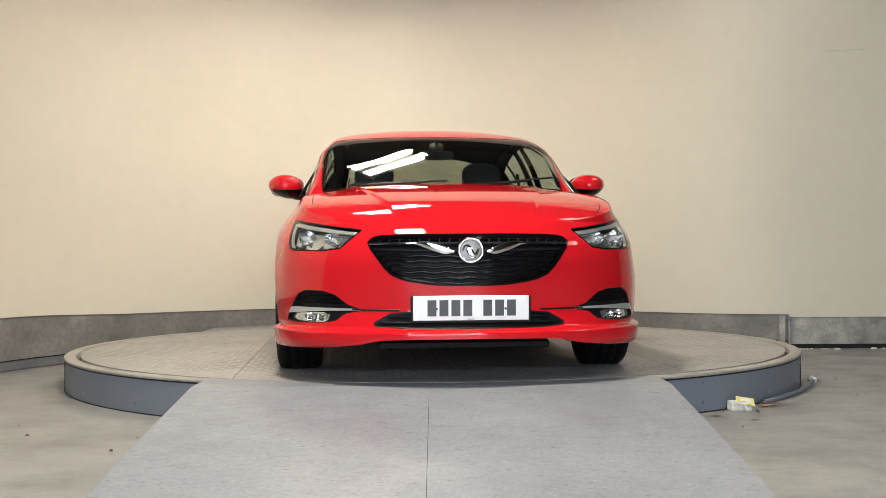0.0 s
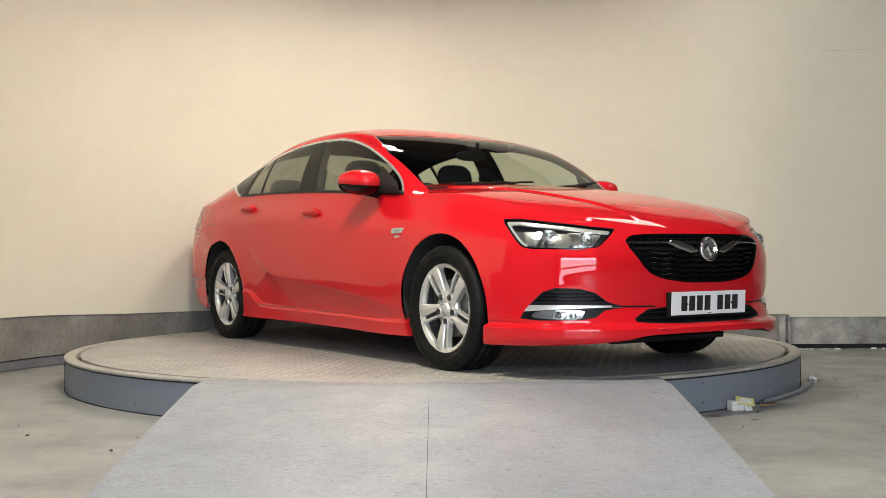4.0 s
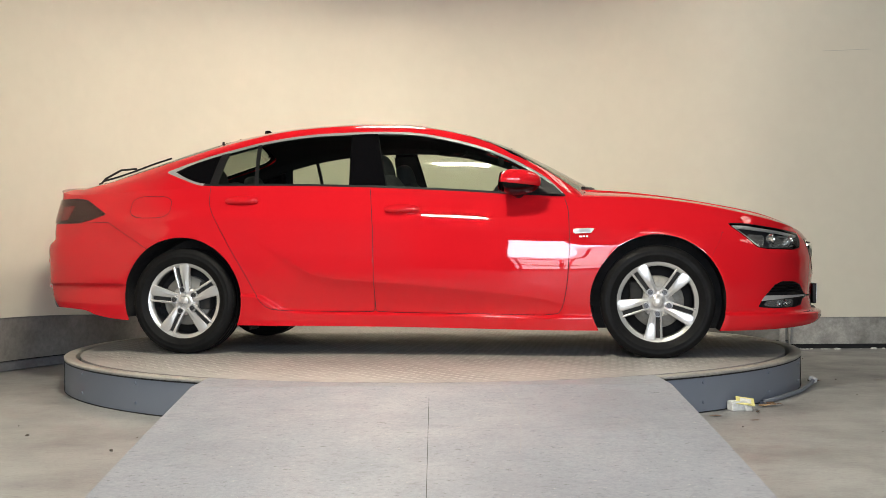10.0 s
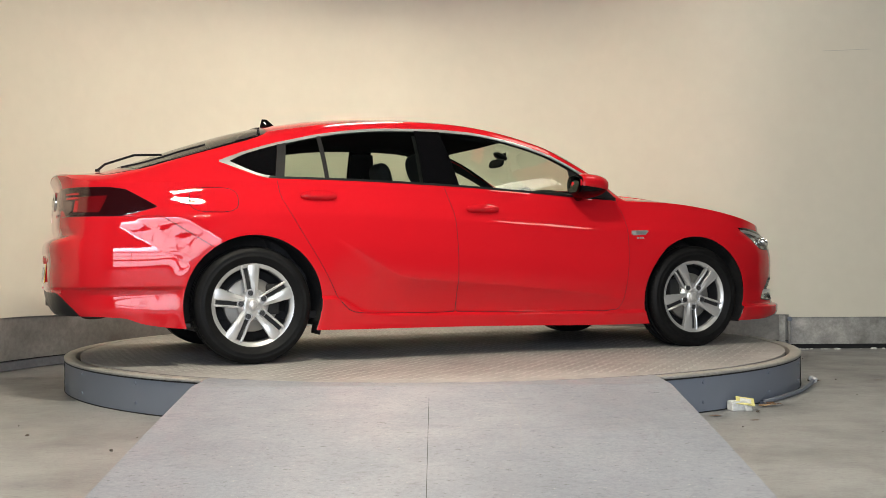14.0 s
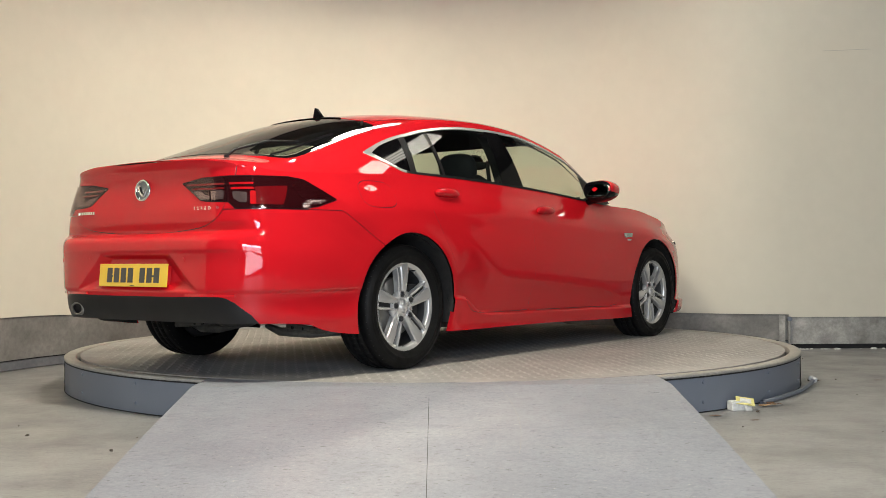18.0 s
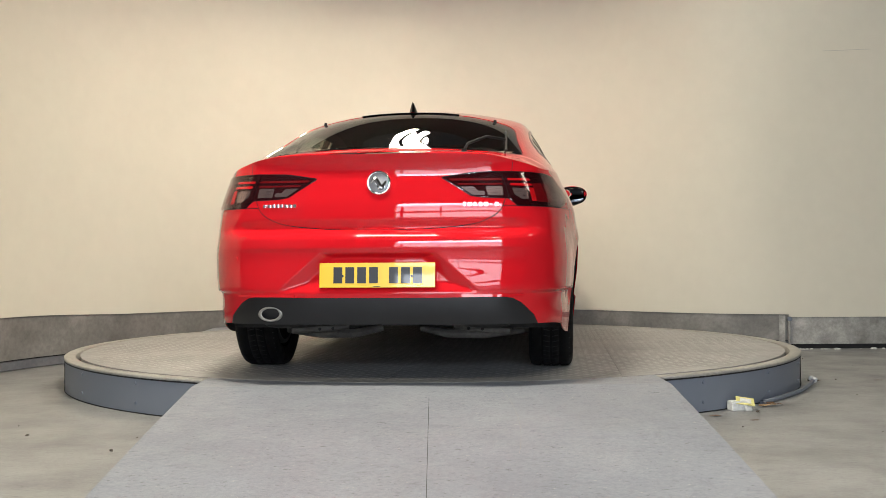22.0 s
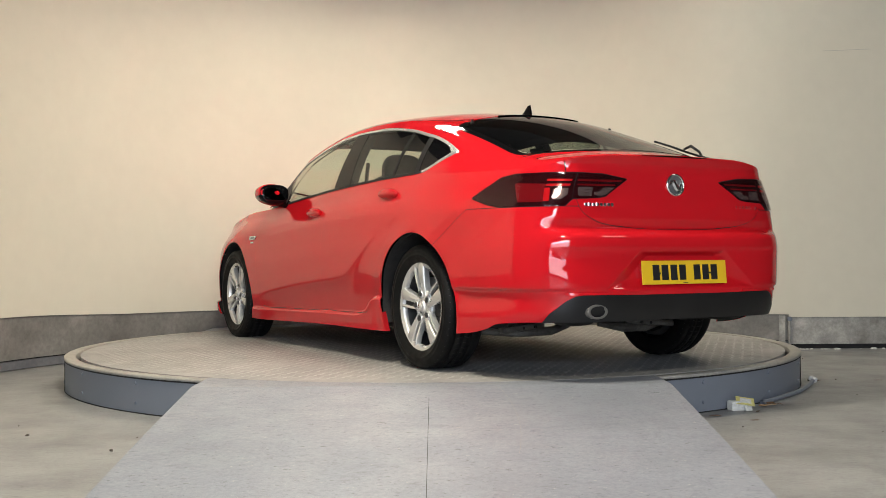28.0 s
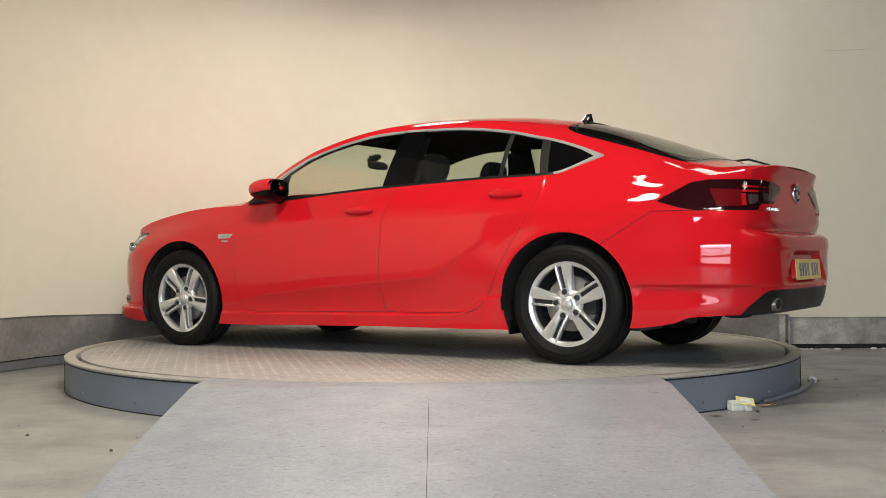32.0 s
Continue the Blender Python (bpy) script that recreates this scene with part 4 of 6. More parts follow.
_, body = SHELL.cut(in_arch(0.378, 0.378))


def arc_at(z, x=None, y=None):
    """Arc position on the nose of the shell's point at height z and that x or y."""
    k = np.argmin((SHELL.V[:, 0] - x) ** 2 + (SHELL.V[:, 2] - z) ** 2 if x is not None else (SHELL.V[:, 1] - y) ** 2 + (SHELL.V[:, 2] - z) ** 2 + 9 * (SHELL.V[:, 0] < 1.2))
    return float(SHELL.Q[k, 0])


def on_nose(*pts):
    """Outline points on the nose's side from (x, z)."""
    return [(arc_at(z, x=x), z) for x, z in pts]


head_out = outline([(arc_at(0.707, y=0.485), 0.707), (arc_at(0.622, y=0.585), 0.622), (arc_at(0.611, y=0.66), 0.611)]
                   + on_nose((2.02, 0.616), (1.975, 0.626), (1.93, 0.657), (1.85, 0.722), (1.808, 0.762), (1.90, 0.760), (2.02, 0.744), (2.10, 0.732))
                   + [(arc_at(0.717, y=0.57), 0.717)], 0, "z", 0)
tail_out = outline([(arc_r(y=0.298), 0.936), (arc_r(y=0.412), 0.853), (arc_r(y=0.46), 0.845), (arc_r(y=0.585), 0.840), (arc_r(y=0.625), 0.806), (arc_r(x=-2.13), 0.808), (arc_r(x=-2.06), 0.822),
                    (arc_r(x=-1.955), 0.857), (arc_r(x=-2.12), 0.950), (arc_r(x=-2.2), 0.962), (arc_r(y=0.60), 0.962), (arc_r(y=0.45), 0.957)], 1, "z", 0)
grille_out = outline([(-0.31, 0.683), (0.31, 0.683), (0.43, 0.676), (0.468, 0.642), (0.37, 0.505), (0.29, 0.470), (0.14, 0.449), (-0.14, 0.449), (-0.29, 0.470), (-0.37, 0.505), (-0.468, 0.642), (-0.43, 0.676)], "y", "z", 1)
intake_out = outline([(-0.335, 0.342), (0.335, 0.342), (0.46, 0.272), (0.30, 0.258), (-0.30, 0.258), (-0.46, 0.272)], "y", "z", 1)
fog_out = outline([(arc_f(x=1.968), 0.287), (arc_f(x=2.02), 0.350), (arc_f(x=2.075), 0.412), (arc_f(x=2.12), 0.431), (arc_f(y=0.66), 0.428), (arc_f(y=0.60), 0.408), (arc_f(y=0.545), 0.364),
                   (arc_f(y=0.485), 0.346), (arc_f(y=0.485), 0.337), (arc_f(y=0.56), 0.324), (arc_f(y=0.60), 0.292), (arc_f(y=0.66), 0.281), (arc_f(x=2.06), 0.278)], 0, "z", 0)
front_door = outline([(0.895, 1.2), (0.89, 0.925), (0.915, 0.855), (0.922, 0.756), (0.922, 0.591), (0.91, 0.426), (0.885, 0.295), (0.85, 0.241), (0.43, 0.249), (-0.21, 0.257), (-0.222, 0.28), (-0.222, 0.60), (-0.23, 0.80), (-0.262, 0.986), (-0.30, 1.2)], "x", "z", 1)
rear_door = outline([(-0.3005, 1.2), (-0.2625, 0.986), (-0.2305, 0.80), (-0.2225, 0.60), (-0.2225, 0.28), (-0.236, 0.257), (-0.76, 0.266), (-0.87, 0.276), (-0.935, 0.338), (-1.02, 0.505), (-1.14, 0.704), (-1.245, 0.89), (-1.262, 0.954), (-1.27, 1.2)], "x", "z", 1)
fuel_out = outline([(-1.755, 0.965), (-1.495, 0.965), (-1.495, 0.830), (-1.755, 0.830)], "x", "z", 2)
lid_out = outline([(-0.60, 1.2), (0.60, 1.2), (0.602, 1.0), (0.583, 0.874), (0.545, 0.775), (0.44, 0.724), (0.2, 0.704), (-0.2, 0.704), (-0.44, 0.724), (-0.545, 0.775), (-0.583, 0.874), (-0.602, 1.0)], "y", "z", 2)
valance_out = outline([(-0.41, 0.398), (0.41, 0.398), (0.52, 0.408), (0.62, 0.392), (0.71, 0.30), (0.74, 0.1), (-0.74, 0.1), (-0.71, 0.30), (-0.62, 0.392), (-0.52, 0.408)], "y", "z", 1)

lining = SHELL.cut(in_arch(0.39, 0.39))[1]
for cut_out in (grille_out, intake_out):
    lining = lining.cut(lambda p: np.maximum(cut_out(p), 1.5 - p.V[:, 0]))[1]
for cut_out in (head_out, fog_out):
    lining = lining.cut(cut_out)[1]
lining = lining.moved(-0.0065)
front_zone = lambda p: 1.2 - p.V[:, 0]
rear_zone = lambda p: p.V[:, 0] + 1.3
front_half, mid = body.cut(front_zone)
rear_half, mid = mid.cut(rear_zone)

# nose
headlight_skin, front_half = split(front_half, head_out)
grille_hole, front_half = front_half.cut(grille_out)
intake_hole, front_half = front_half.cut(intake_out)
fog_skin, front_half = front_half.cut(fog_out)
bumper_cut = outline([(-0.1, 0.0), (-0.1, 0.9), (arc_f(y=0.50), 0.715), (arc_f(y=0.66), 0.60), (arc_f(x=1.9), 0.66), (arc_f(x=1.835), 0.715), (arc_f(x=1.745), 0.62), (arc_f(x=1.70), 0.56), (arc_f(x=1.70), 0.0)], 0, "z", 0)
front_bumper, fender_f = split(front_half, bumper_cut, 0.0006)
# flanks
fdoor, mid = split(mid, front_door)
rdoor, mid = split(mid, rear_door)
skirt, mid = mid.cut(lambda p: p.V[:, 2] - 0.246 - 0.25 * np.maximum(-0.9 - p.V[:, 0], 0) * (p.V[:, 0] > -1.2))
fender_m, quarter_m = mid.cut(lambda p: -p.V[:, 0])
# tail
tail_skin, rear_half = split(rear_half, tail_out)
no_flap = rear_half
fuel, rear_half = split(rear_half, fuel_out, 0.0022)
lid_face, rear_half = split(rear_half, lambda p: np.maximum(lid_out(p), (p.V[:, 0] + 2.1)))
valance, rear_half = split(rear_half, lambda p: np.maximum(valance_out(p), (p.V[:, 0] + 2.0)), 0.001)
bumper_r_cut = lambda p: np.maximum(p.V[:, 2] - 0.806 + 0.62 * np.maximum(p.V[:, 0] + 1.90, 0), p.V[:, 0] + 1.52)
rear_bumper, quarter_r = split(rear_half, bumper_r_cut)
fender = fender_f + fender_m
quarter = quarter_m + quarter_r
plain = split(no_flap, lambda p: np.maximum(lid_out(p), (p.V[:, 0] + 2.1)))[1]
plain = split(plain, lambda p: np.maximum(valance_out(p), (p.V[:, 0] + 2.0)), 0.001)[1]
quarter_plain = quarter_m + split(plain, bumper_r_cut)[1]

# cabin: glass, pillars and roof
screen_out = outline([(-0.61, 0.275), (-0.30, 0.32), (0.0, 0.335), (0.30, 0.32), (0.61, 0.275), (0.625, 0.32), (0.690, 0.55), (0.750, 0.85), (0.772, 0.96), (0.40, 1.2), (-0.40, 1.2), (-0.772, 0.96), (-0.750, 0.85), (-0.690, 0.55), (-0.625, 0.32)], "y", "x", 1)
rear_glass_out = outline([(-0.575, -1.27), (-0.30, -1.24), (0.30, -1.24), (0.575, -1.27), (0.60, -1.7), (0.645, -2.04), (0.45, -2.085), (0.20, -2.11), (-0.20, -2.11), (-0.45, -2.085), (-0.645, -2.04), (-0.60, -1.7)], "y", "x", 2)
dlo_top = curve([-1.58, -1.43, -1.26, -1.16, -0.99, -0.75, -0.58, -0.30, -0.07, 0.10, 0.28, 0.45, 0.62, 0.79, 0.90], [1.118, 1.176, 1.230, 1.254, 1.293, 1.328, 1.341, 1.346, 1.338, 1.314, 1.271, 1.215, 1.137, 1.035, 0.93])
dlo_bot = curve([-1.58, -1.45, -1.31, -1.2, -0.97, -0.28, 0.27, 0.6, 0.91], [1.118, 1.068, 1.026, 1.022, 1.020, 0.999, 0.968, 0.944, 0.926])


def dlo(grow=0.0):
    return lambda p: np.maximum(np.maximum(p.V[:, 2] - dlo_top(p.V[:, 0]) - grow * 1.1, dlo_bot(p.V[:, 0]) - grow - p.V[:, 2]),
                                np.maximum(np.maximum(p.V[:, 0] - 0.90 - grow, -1.575 - grow - p.V[:, 0]), 0.80 - p.Q[:, 0]))


screen, cabin = CABIN.cut(lambda p: np.maximum(screen_out(p), p.Q[:, 0] - 1.05))
screen_band, screen_clear = screen.cut(lambda p: -(screen_out(p) + 0.020))
screen_gap, cabin = cabin.cut(lambda p: np.maximum(shift(screen_out, -0.006)(p), p.Q[:, 0] - 1.05))
back_glass, cabin = cabin.cut(lambda p: np.maximum(rear_glass_out(p), p.Q[:, 0] - 1.2))
back_gap, cabin = cabin.cut(lambda p: np.maximum(shift(rear_glass_out, -0.005)(p), p.Q[:, 0] - 1.2))
back_band, back_clear = back_glass.cut(lambda p: -(rear_glass_out(p) + 0.04))
windows, cabin = cabin.cut(dlo())
chrome_strip, windows = windows.cut(lambda p: -(dlo()(p) + 0.0125 + 0.012 * smooth_step(-1.40, -1.55, p.V[:, 0])))
seal_strip, chrome_strip = chrome_strip.cut(lambda p: p.V[:, 2] - dlo_bot(p.V[:, 0]) - 0.0175 + 9 * np.maximum(-1.31 - p.V[:, 0], 0))
# window panes along the flank
slant = lambda a, b: (lambda p: p.V[:, 0] - (a + (b - a) * (p.V[:, 2] - 1.02) / 0.32))
pane_front, rest = windows.cut(lambda p: -slant(-0.17, -0.245)(p))
b_post, rest = rest.cut(lambda p: -slant(-0.395, -0.405)(p))
pane_rear, rest = rest.cut(lambda p: -slant(-0.962, -0.985)(p))
divider, rest = rest.cut(lambda p: -slant(-0.985, -1.008)(p))
pane_vent, rest = rest.cut(lambda p: -slant(-1.225, -1.165)(p))
divider_c, pane_quarter = rest.cut(lambda p: -slant(-1.275, -1.215)(p))
deck, cabin = cabin.cut(lambda p: np.maximum(p.V[:, 0] + 2.02, p.V[:, 1] - 0.595))
cabin = cabin.cut(lambda p: p.V[:, 0] - 0.995)[0]
hood_out = lambda p: np.maximum(p.V[:, 1] - (edge_y(p.V[:, 0]) - 0.055 * smooth_step(2.30, 1.9, p.V[:, 0])), 0.92 + 0.10 * p.V[:, 1] ** 2 - p.V[:, 0])
hood, hood_side = split(HOOD, hood_out)

# ---- the panels as parts ----
lining.both().ob("inner_shell", M_DARK, label="dark structure behind the panels")
front_bumper.both().rim(0.0025).ob("front_bumper", M_RED)
rear_bumper.both().rim(0.0025).ob("rear_bumper", M_RED)
hood.both().rim(0.0025).ob("bonnet", M_RED)
cabin.both().rim(0.01).ob("roof", M_RED, label="red roof with its pillars")
cabin.both().moved(-0.0105).ob("roof_lining", M_TRIM, label="dark lining under the roof and pillars")
TAILGATE = (lid_face + deck).both().rim(0.0025).ob("tailgate", M_RED)
valance.both().rim(0.02).ob("rear_valance", M_VALANCE, label="black plastic rear valance")
screen_clear.both().ob("windscreen", M_GLASS)
for piece in screen_band.both().moved(-0.002).pieces():
    piece.ob("windscreen_border", M_GLOSS, label="black windscreen border")
for piece in screen_gap.both().moved(-0.002).pieces():
    piece.ob("windscreen_seal", M_BLACK, label="black rubber windscreen seal")
back_clear.both().ob("rear_window", M_GLASS_B)
(back_band + back_gap).both().moved(-0.002).ob("rear_window_border", M_GLOSS, label="black rear window border")
DOORS = {}
for side, word in ((1, "left"), (-1, "right")):
    (fender + hood_side).rim(0.0025).ob("front_wing", M_RED, side=side)
    (quarter if side < 0 else quarter_plain).rim(0.0025).ob("rear_quarter", M_RED, side=side)
    if side < 0:
        fuel.rim(0.0025).ob("fuel_flap", M_RED, side=side)
    skirt.rim(0.03).ob("side_skirt", M_RED, side=side)
    DOORS["f", side] = fdoor.rim(0.0025).ob("front_door", M_RED, side=side)
    DOORS["r", side] = rdoor.rim(0.0025).ob("rear_door", M_RED, side=side)
    pane_front.ob("window_pane", M_GLASS, DOORS["f", side], side=side)
    pane_rear.ob("window_pane", M_GLASS_D, DOORS["r", side], side=side)
    pane_vent.ob("window_pane", M_GLASS_D, DOORS["r", side], side=side)
    pane_quarter.ob("quarter_window", M_GLOSS, label="black quarter window", side=side)
    b_post.moved(0.001).ob("door_post", M_GLOSS, label="gloss black door post", side=side)
    divider.moved(0.002).rim(0.01).ob("window_divider", M_BLACK, DOORS["r", side], side=side)
    divider_c.moved(0.002).rim(0.01).ob("window_divider", M_BLACK, side=side)
    chrome_strip.moved(0.004).rim(0.008).ob("window_trim", M_SATIN, label="chrome window surround", side=side)
    seal_strip.moved(0.003).rim(0.006).ob("window_seal", M_BLACK, side=side)
    (seal_strip + chrome_strip).moved(-0.006).ob("window_channel", M_TRIM, side=side)

# ---- places on the shell ----
def on_side(x, z, side=1):
    """Point and outward normal of the flank at x, z."""
    k = np.argmin((SHELL.V[:, 0] - x) ** 2 + (SHELL.V[:, 2] - z) ** 2)
    s = np.array([1, side, 1])
    return Vector((x, SHELL.V[k][1] * side, z)), Vector(SHELL.N[k] * s)


def on_end(y, z, front=True):
    """Point and outward normal of the nose or the tail at y, z."""
    k = np.argmin((SHELL.V[:, 1] - abs(y)) ** 2 + (SHELL.V[:, 2] - z) ** 2 + 9 * ((SHELL.V[:, 0] > 0) != front))
    s = np.array([1, -1 if y < 0 else 1, 1])
    return Vector((SHELL.V[k][0], y, z)), Vector(SHELL.N[k] * s)


def frame_at(p, n, up=(0, 0, 1)):
    """A pose at p whose z axis is n and whose y axis points up."""
    z = n.normalized()
    x = Vector(up).cross(z).normalized()
    y = z.cross(x)
    m = Matrix((x, y, z)).transposed().to_4x4()
    m.translation = p
    return m


def strip(rows):
    """Faces over rows of points; closes each row into a loop."""
    bm = bmesh.new()
    vs = [[bm.verts.new(p) for p in r] for r in rows]
    n = len(rows[0])
    for a, b in zip(vs, vs[1:]):
        for k in range(n):
            l = (k + 1) % n
            bm.faces.new((a[k], a[l], b[l], b[k]))
    bm.faces.new(vs[0]), bm.faces.new(vs[-1][::-1])
    return bm


def tube(points, r, seg=10):
    """A round bar along points."""
    pts = [Vector(p) for p in points]
    rows = []
    for i, p in enumerate(pts):
        d = (pts[min(i + 1, len(pts) - 1)] - pts[max(i - 1, 0)]).normalized()
        side = d.cross(Vector((0.13, 0.2, 0.97))).normalized()
        up = d.cross(side)
        rr = r[i] if isinstance(r, (list, tuple)) else r
        rows.append([p + (side * math.cos(a) + up * math.sin(a)) * rr for a in (2 * math.pi * k / seg for k in range(seg))])
    return strip(rows)


def prism(outline2d, depth, bevel=0.0):
    """A flat shape in x, y given thickness along z, from 0 to depth."""
    bm = bmesh.new()
    lo = [bm.verts.new((x, y, 0)) for x, y in outline2d]
    hi = [bm.verts.new((x, y, depth)) for x, y in outline2d]
    n = len(lo)
    bm.faces.new(lo[::-1])
    top = bm.faces.new(hi)
    for k in range(n):
        l = (k + 1) % n
        bm.faces.new((lo[k], lo[l], hi[l], hi[k]))
    if bevel:
        bmesh.ops.bevel(bm, geom=list(top.edges), offset=bevel, segments=2, profile=0.5, affect="EDGES")
    return bm


def blob(sx, sy, sz, e=2.0, u=28, v=18):
    """A rounded body (superellipsoid) of those half sizes."""
    bm = bmesh.new()
    pw = lambda c, k: math.copysign(abs(c) ** (2 / k), c)
    rows = []
    for i in range(1, v):
        b = -math.pi / 2 + math.pi * i / v
        rows.append([bm.verts.new((sx * pw(math.cos(b), e) * pw(math.cos(a), e), sy * pw(math.cos(b), e) * pw(math.sin(a), e), sz * pw(math.sin(b), e)))
                     for a in (2 * math.pi * k / u for k in range(u))])
    lo, hi = bm.verts.new((0, 0, -sz)), bm.verts.new((0, 0, sz))
    for p, q in zip(rows, rows[1:]):
        for k in range(u):
            bm.faces.new((p[k], p[(k + 1) % u], q[(k + 1) % u], q[k]))
    for k in range(u):
        bm.faces.new((lo, rows[0][(k + 1) % u], rows[0][k]))
        bm.faces.new((hi, rows[-1][k], rows[-1][(k + 1) % u]))
    return bm


def placed(ob, m):
    ob.matrix_basis = m
    return ob


# ---- wheels ----
M_BARREL = mat("rim_inner", (0.05, 0.05, 0.05), 0.5, 0.5)
TYRE_R, RIM_R = 0.324, 0.238


def wheel_meshes():
    """Meshes of a wheel that faces +z, its middle at the origin."""
    w = 0.112
    prof = [(RIM_R - 0.012, -w * 0.80), (RIM_R + 0.004, -w * 0.86), (RIM_R + 0.03, -w * 0.98), (TYRE_R - 0.035, -w), (TYRE_R - 0.012, -w * 0.93), (TYRE_R - 0.003, -w * 0.78)]
    for g in (-0.045, 0.0, 0.045):
        prof += [(TYRE_R, g - 0.006), (TYRE_R - 0.007, g - 0.005), (TYRE_R - 0.007, g + 0.005), (TYRE_R, g + 0.006)]
    prof += [(TYRE_R - 0.003, w * 0.78), (TYRE_R - 0.012, w * 0.93), (TYRE_R - 0.030, w * 0.995), (TYRE_R - 0.034, w * 1.01), (TYRE_R - 0.038, w), (RIM_R + 0.034, w * 1.0),
             (RIM_R + 0.030, w * 1.02), (RIM_R + 0.024, w * 0.99), (RIM_R + 0.008, w * 0.90), (RIM_R - 0.006, w * 0.86), (RIM_R - 0.012, w * 0.80)]
    tyre = spin_profile(prof, 96)
    barrel = spin_profile([(0.203, 0.060), (0.205, 0.080), (0.210, 0.0875), (0.226, 0.0905), (RIM_R - 0.005, 0.095), (RIM_R + 0.001, 0.0965), (RIM_R + 0.004, 0.094), (RIM_R + 0.001, 0.08), (0.225, 0.05)], 96)
    return tyre, barrel


def face_z(r):
    """How far out the spokes stand at radius r."""
    return float(np.interp(r, [0.0, 0.05, 0.10, 0.16, 0.20, 0.228], [0.074, 0.075, 0.082, 0.090, 0.090, 0.086]))


def spoke_bar(a0, half_in, half_out, skew_in, skew_out, r0, r1, thick, crown=0.004):
    """One arm of a spoke at angle a0: skew shifts it sideways."""
    rows = []
    for i in range(11):
        r = r0 + (r1 - r0) * i / 10
        t = i / 10
        h, s = half_in + (half_out - half_in) * t, skew_in + (skew_out - skew_in) * t
        z = face_z(r)
        sec = [(s - h, z - 0.006), (s - h * 0.86, z), (s, z + crown), (s + h * 0.86, z), (s + h, z - 0.006), (s + h * 0.9, z - thick), (s - h * 0.9, z - thick)]
        c, sn = math.cos(a0), math.sin(a0)
        rows.append([Vector((r * c - y * sn, r * sn + y * c, zz)) for y, zz in sec])
    return strip(rows)


def join(bms):
    out = bmesh.new()
    for b in bms:
        me = bpy.data.meshes.new("tmp")
        b.to_mesh(me)
        b.free()
        out.from_mesh(me)
        bpy.data.meshes.remove(me)
    return out


def build_wheel(hx, hz, side, first_slot):
    """A wheel under the car: alloy with five split spokes, tyre, bolts, brake."""
    (tv, tf), (bv, bf) = wheel_meshes()
    rim = mesh_ob("wheel", bv, bf, M_ALLOY, CAR, "silver five-spoke alloy wheel with black tyre")
    mesh_ob("tyre", tv, tf, M_RUBBER, rim, "black rubber tyre")
    v, f = spin_profile([(0.185, -0.09), (0.205, -0.09), (0.214, -0.02), (0.212, 0.04), (0.219, 0.056)], 72)
    mesh_ob("rim_barrel", v, f, M_BARREL, rim, "dark inner rim")
    # cross grooves in the shoulders of the tread
    groove = bmesh.new()
    for k in range(60):
        for s in (-1, 1):
            for u in (0.085, 0.022):
                m = pose(0, 0, 0, 0, 0, k * 6 + (3 if u < 0.05 else 0)) @ pose(TYRE_R - 0.0040 - (0.0045 if u > 0.05 else 0), 0, s * u, 14 * s, 0, 0)
                bmesh.ops.transform(groove, matrix=m, verts=bmesh.ops.create_cube(groove, size=1.0, matrix=Matrix.Diagonal((0.008, 0.004, 0.034 if u < 0.05 else 0.022, 1)))["verts"])
    tagged(part("tread_pattern", groove, M_DARK, rim), kind="stuff")
    for k in range(5):
        a = radians(first_slot + 72 * k)
        part("spoke", join([spoke_bar(a, 0.0075, 0.0075, 0.0185, 0.0195, 0.045, 0.216, 0.03, 0.003), spoke_bar(a, 0.0145, 0.036, -0.023, -0.0465, 0.045, 0.216, 0.036, 0.006)]), M_ALLOY, rim, smooth=True, angle=30)
        part("spoke_slot", spoke_slot(a), M_DARK, rim)
        b = bmesh.new()
        ba = a + radians(0)
        cyl(b, pose(0.067 * math.cos(ba), 0.067 * math.sin(ba), 0.076), 0.0155, 0.0140, 0.026, 16)
        cyl(b, pose(0.067 * math.cos(ba), 0.067 * math.sin(ba), 0.086), 0.0095, 0.0085, 0.014, 6)
        part("wheel_bolt", b, M_BOLT, rim, "dark wheel bolt", smooth=True)
        v, f = spin_profile([(0.0165, 0.070), (0.0165, 0.0835), (0.0185, 0.085), (0.0205, 0.0835), (0.0215, 0.070)], 20)
        placed(mesh_ob("bolt_collar", v, f, M_ALLOY, rim), pose(0.067 * math.cos(ba), 0.067 * math.sin(ba), 0))
    v, f = spin_profile([(0.0005, 0.094), (0.018, 0.0935), (0.027, 0.091), (0.031, 0.085), (0.033, 0.078), (0.052, 0.076), (0.088, 0.070), (0.08, 0.04), (0.0005, 0.04)], 40)
    mesh_ob("hub", v, f, M_ALLOY, rim)
    v, f = spin_profile([(0.0005, 0.0965), (0.017, 0.096), (0.019, 0.0945), (0.0005, 0.0942)], 30)
    mesh_ob("centre_cap", v, f, M_SATIN, rim, "small chrome centre cap")
    v, f = spin_profile([(0.06, 0.030), (0.146, 0.030), (0.15, 0.027), (0.15, -0.010), (0.148, -0.012), (0.06, -0.012), (0.06, 0.035), (0.0005, 0.037)], 48)
    mesh_ob("brake_disc", v, f, M_STEEL if hx > 0 else M_STEEL_D, rim, "bare steel brake disc")
    v, f = spin_profile([(0.0005, -0.03), (0.20, -0.03), (0.205, -0.09)], 48)
    mesh_ob("brake_shield", v, f, M_UNDER, rim)
    cal = join([boxed(0, 0, 0.0, 0.075, 0.17, 0.085, bevel=0.015)])
    cal = part("brake_caliper", cal, M_UNDER, rim, smooth=True)
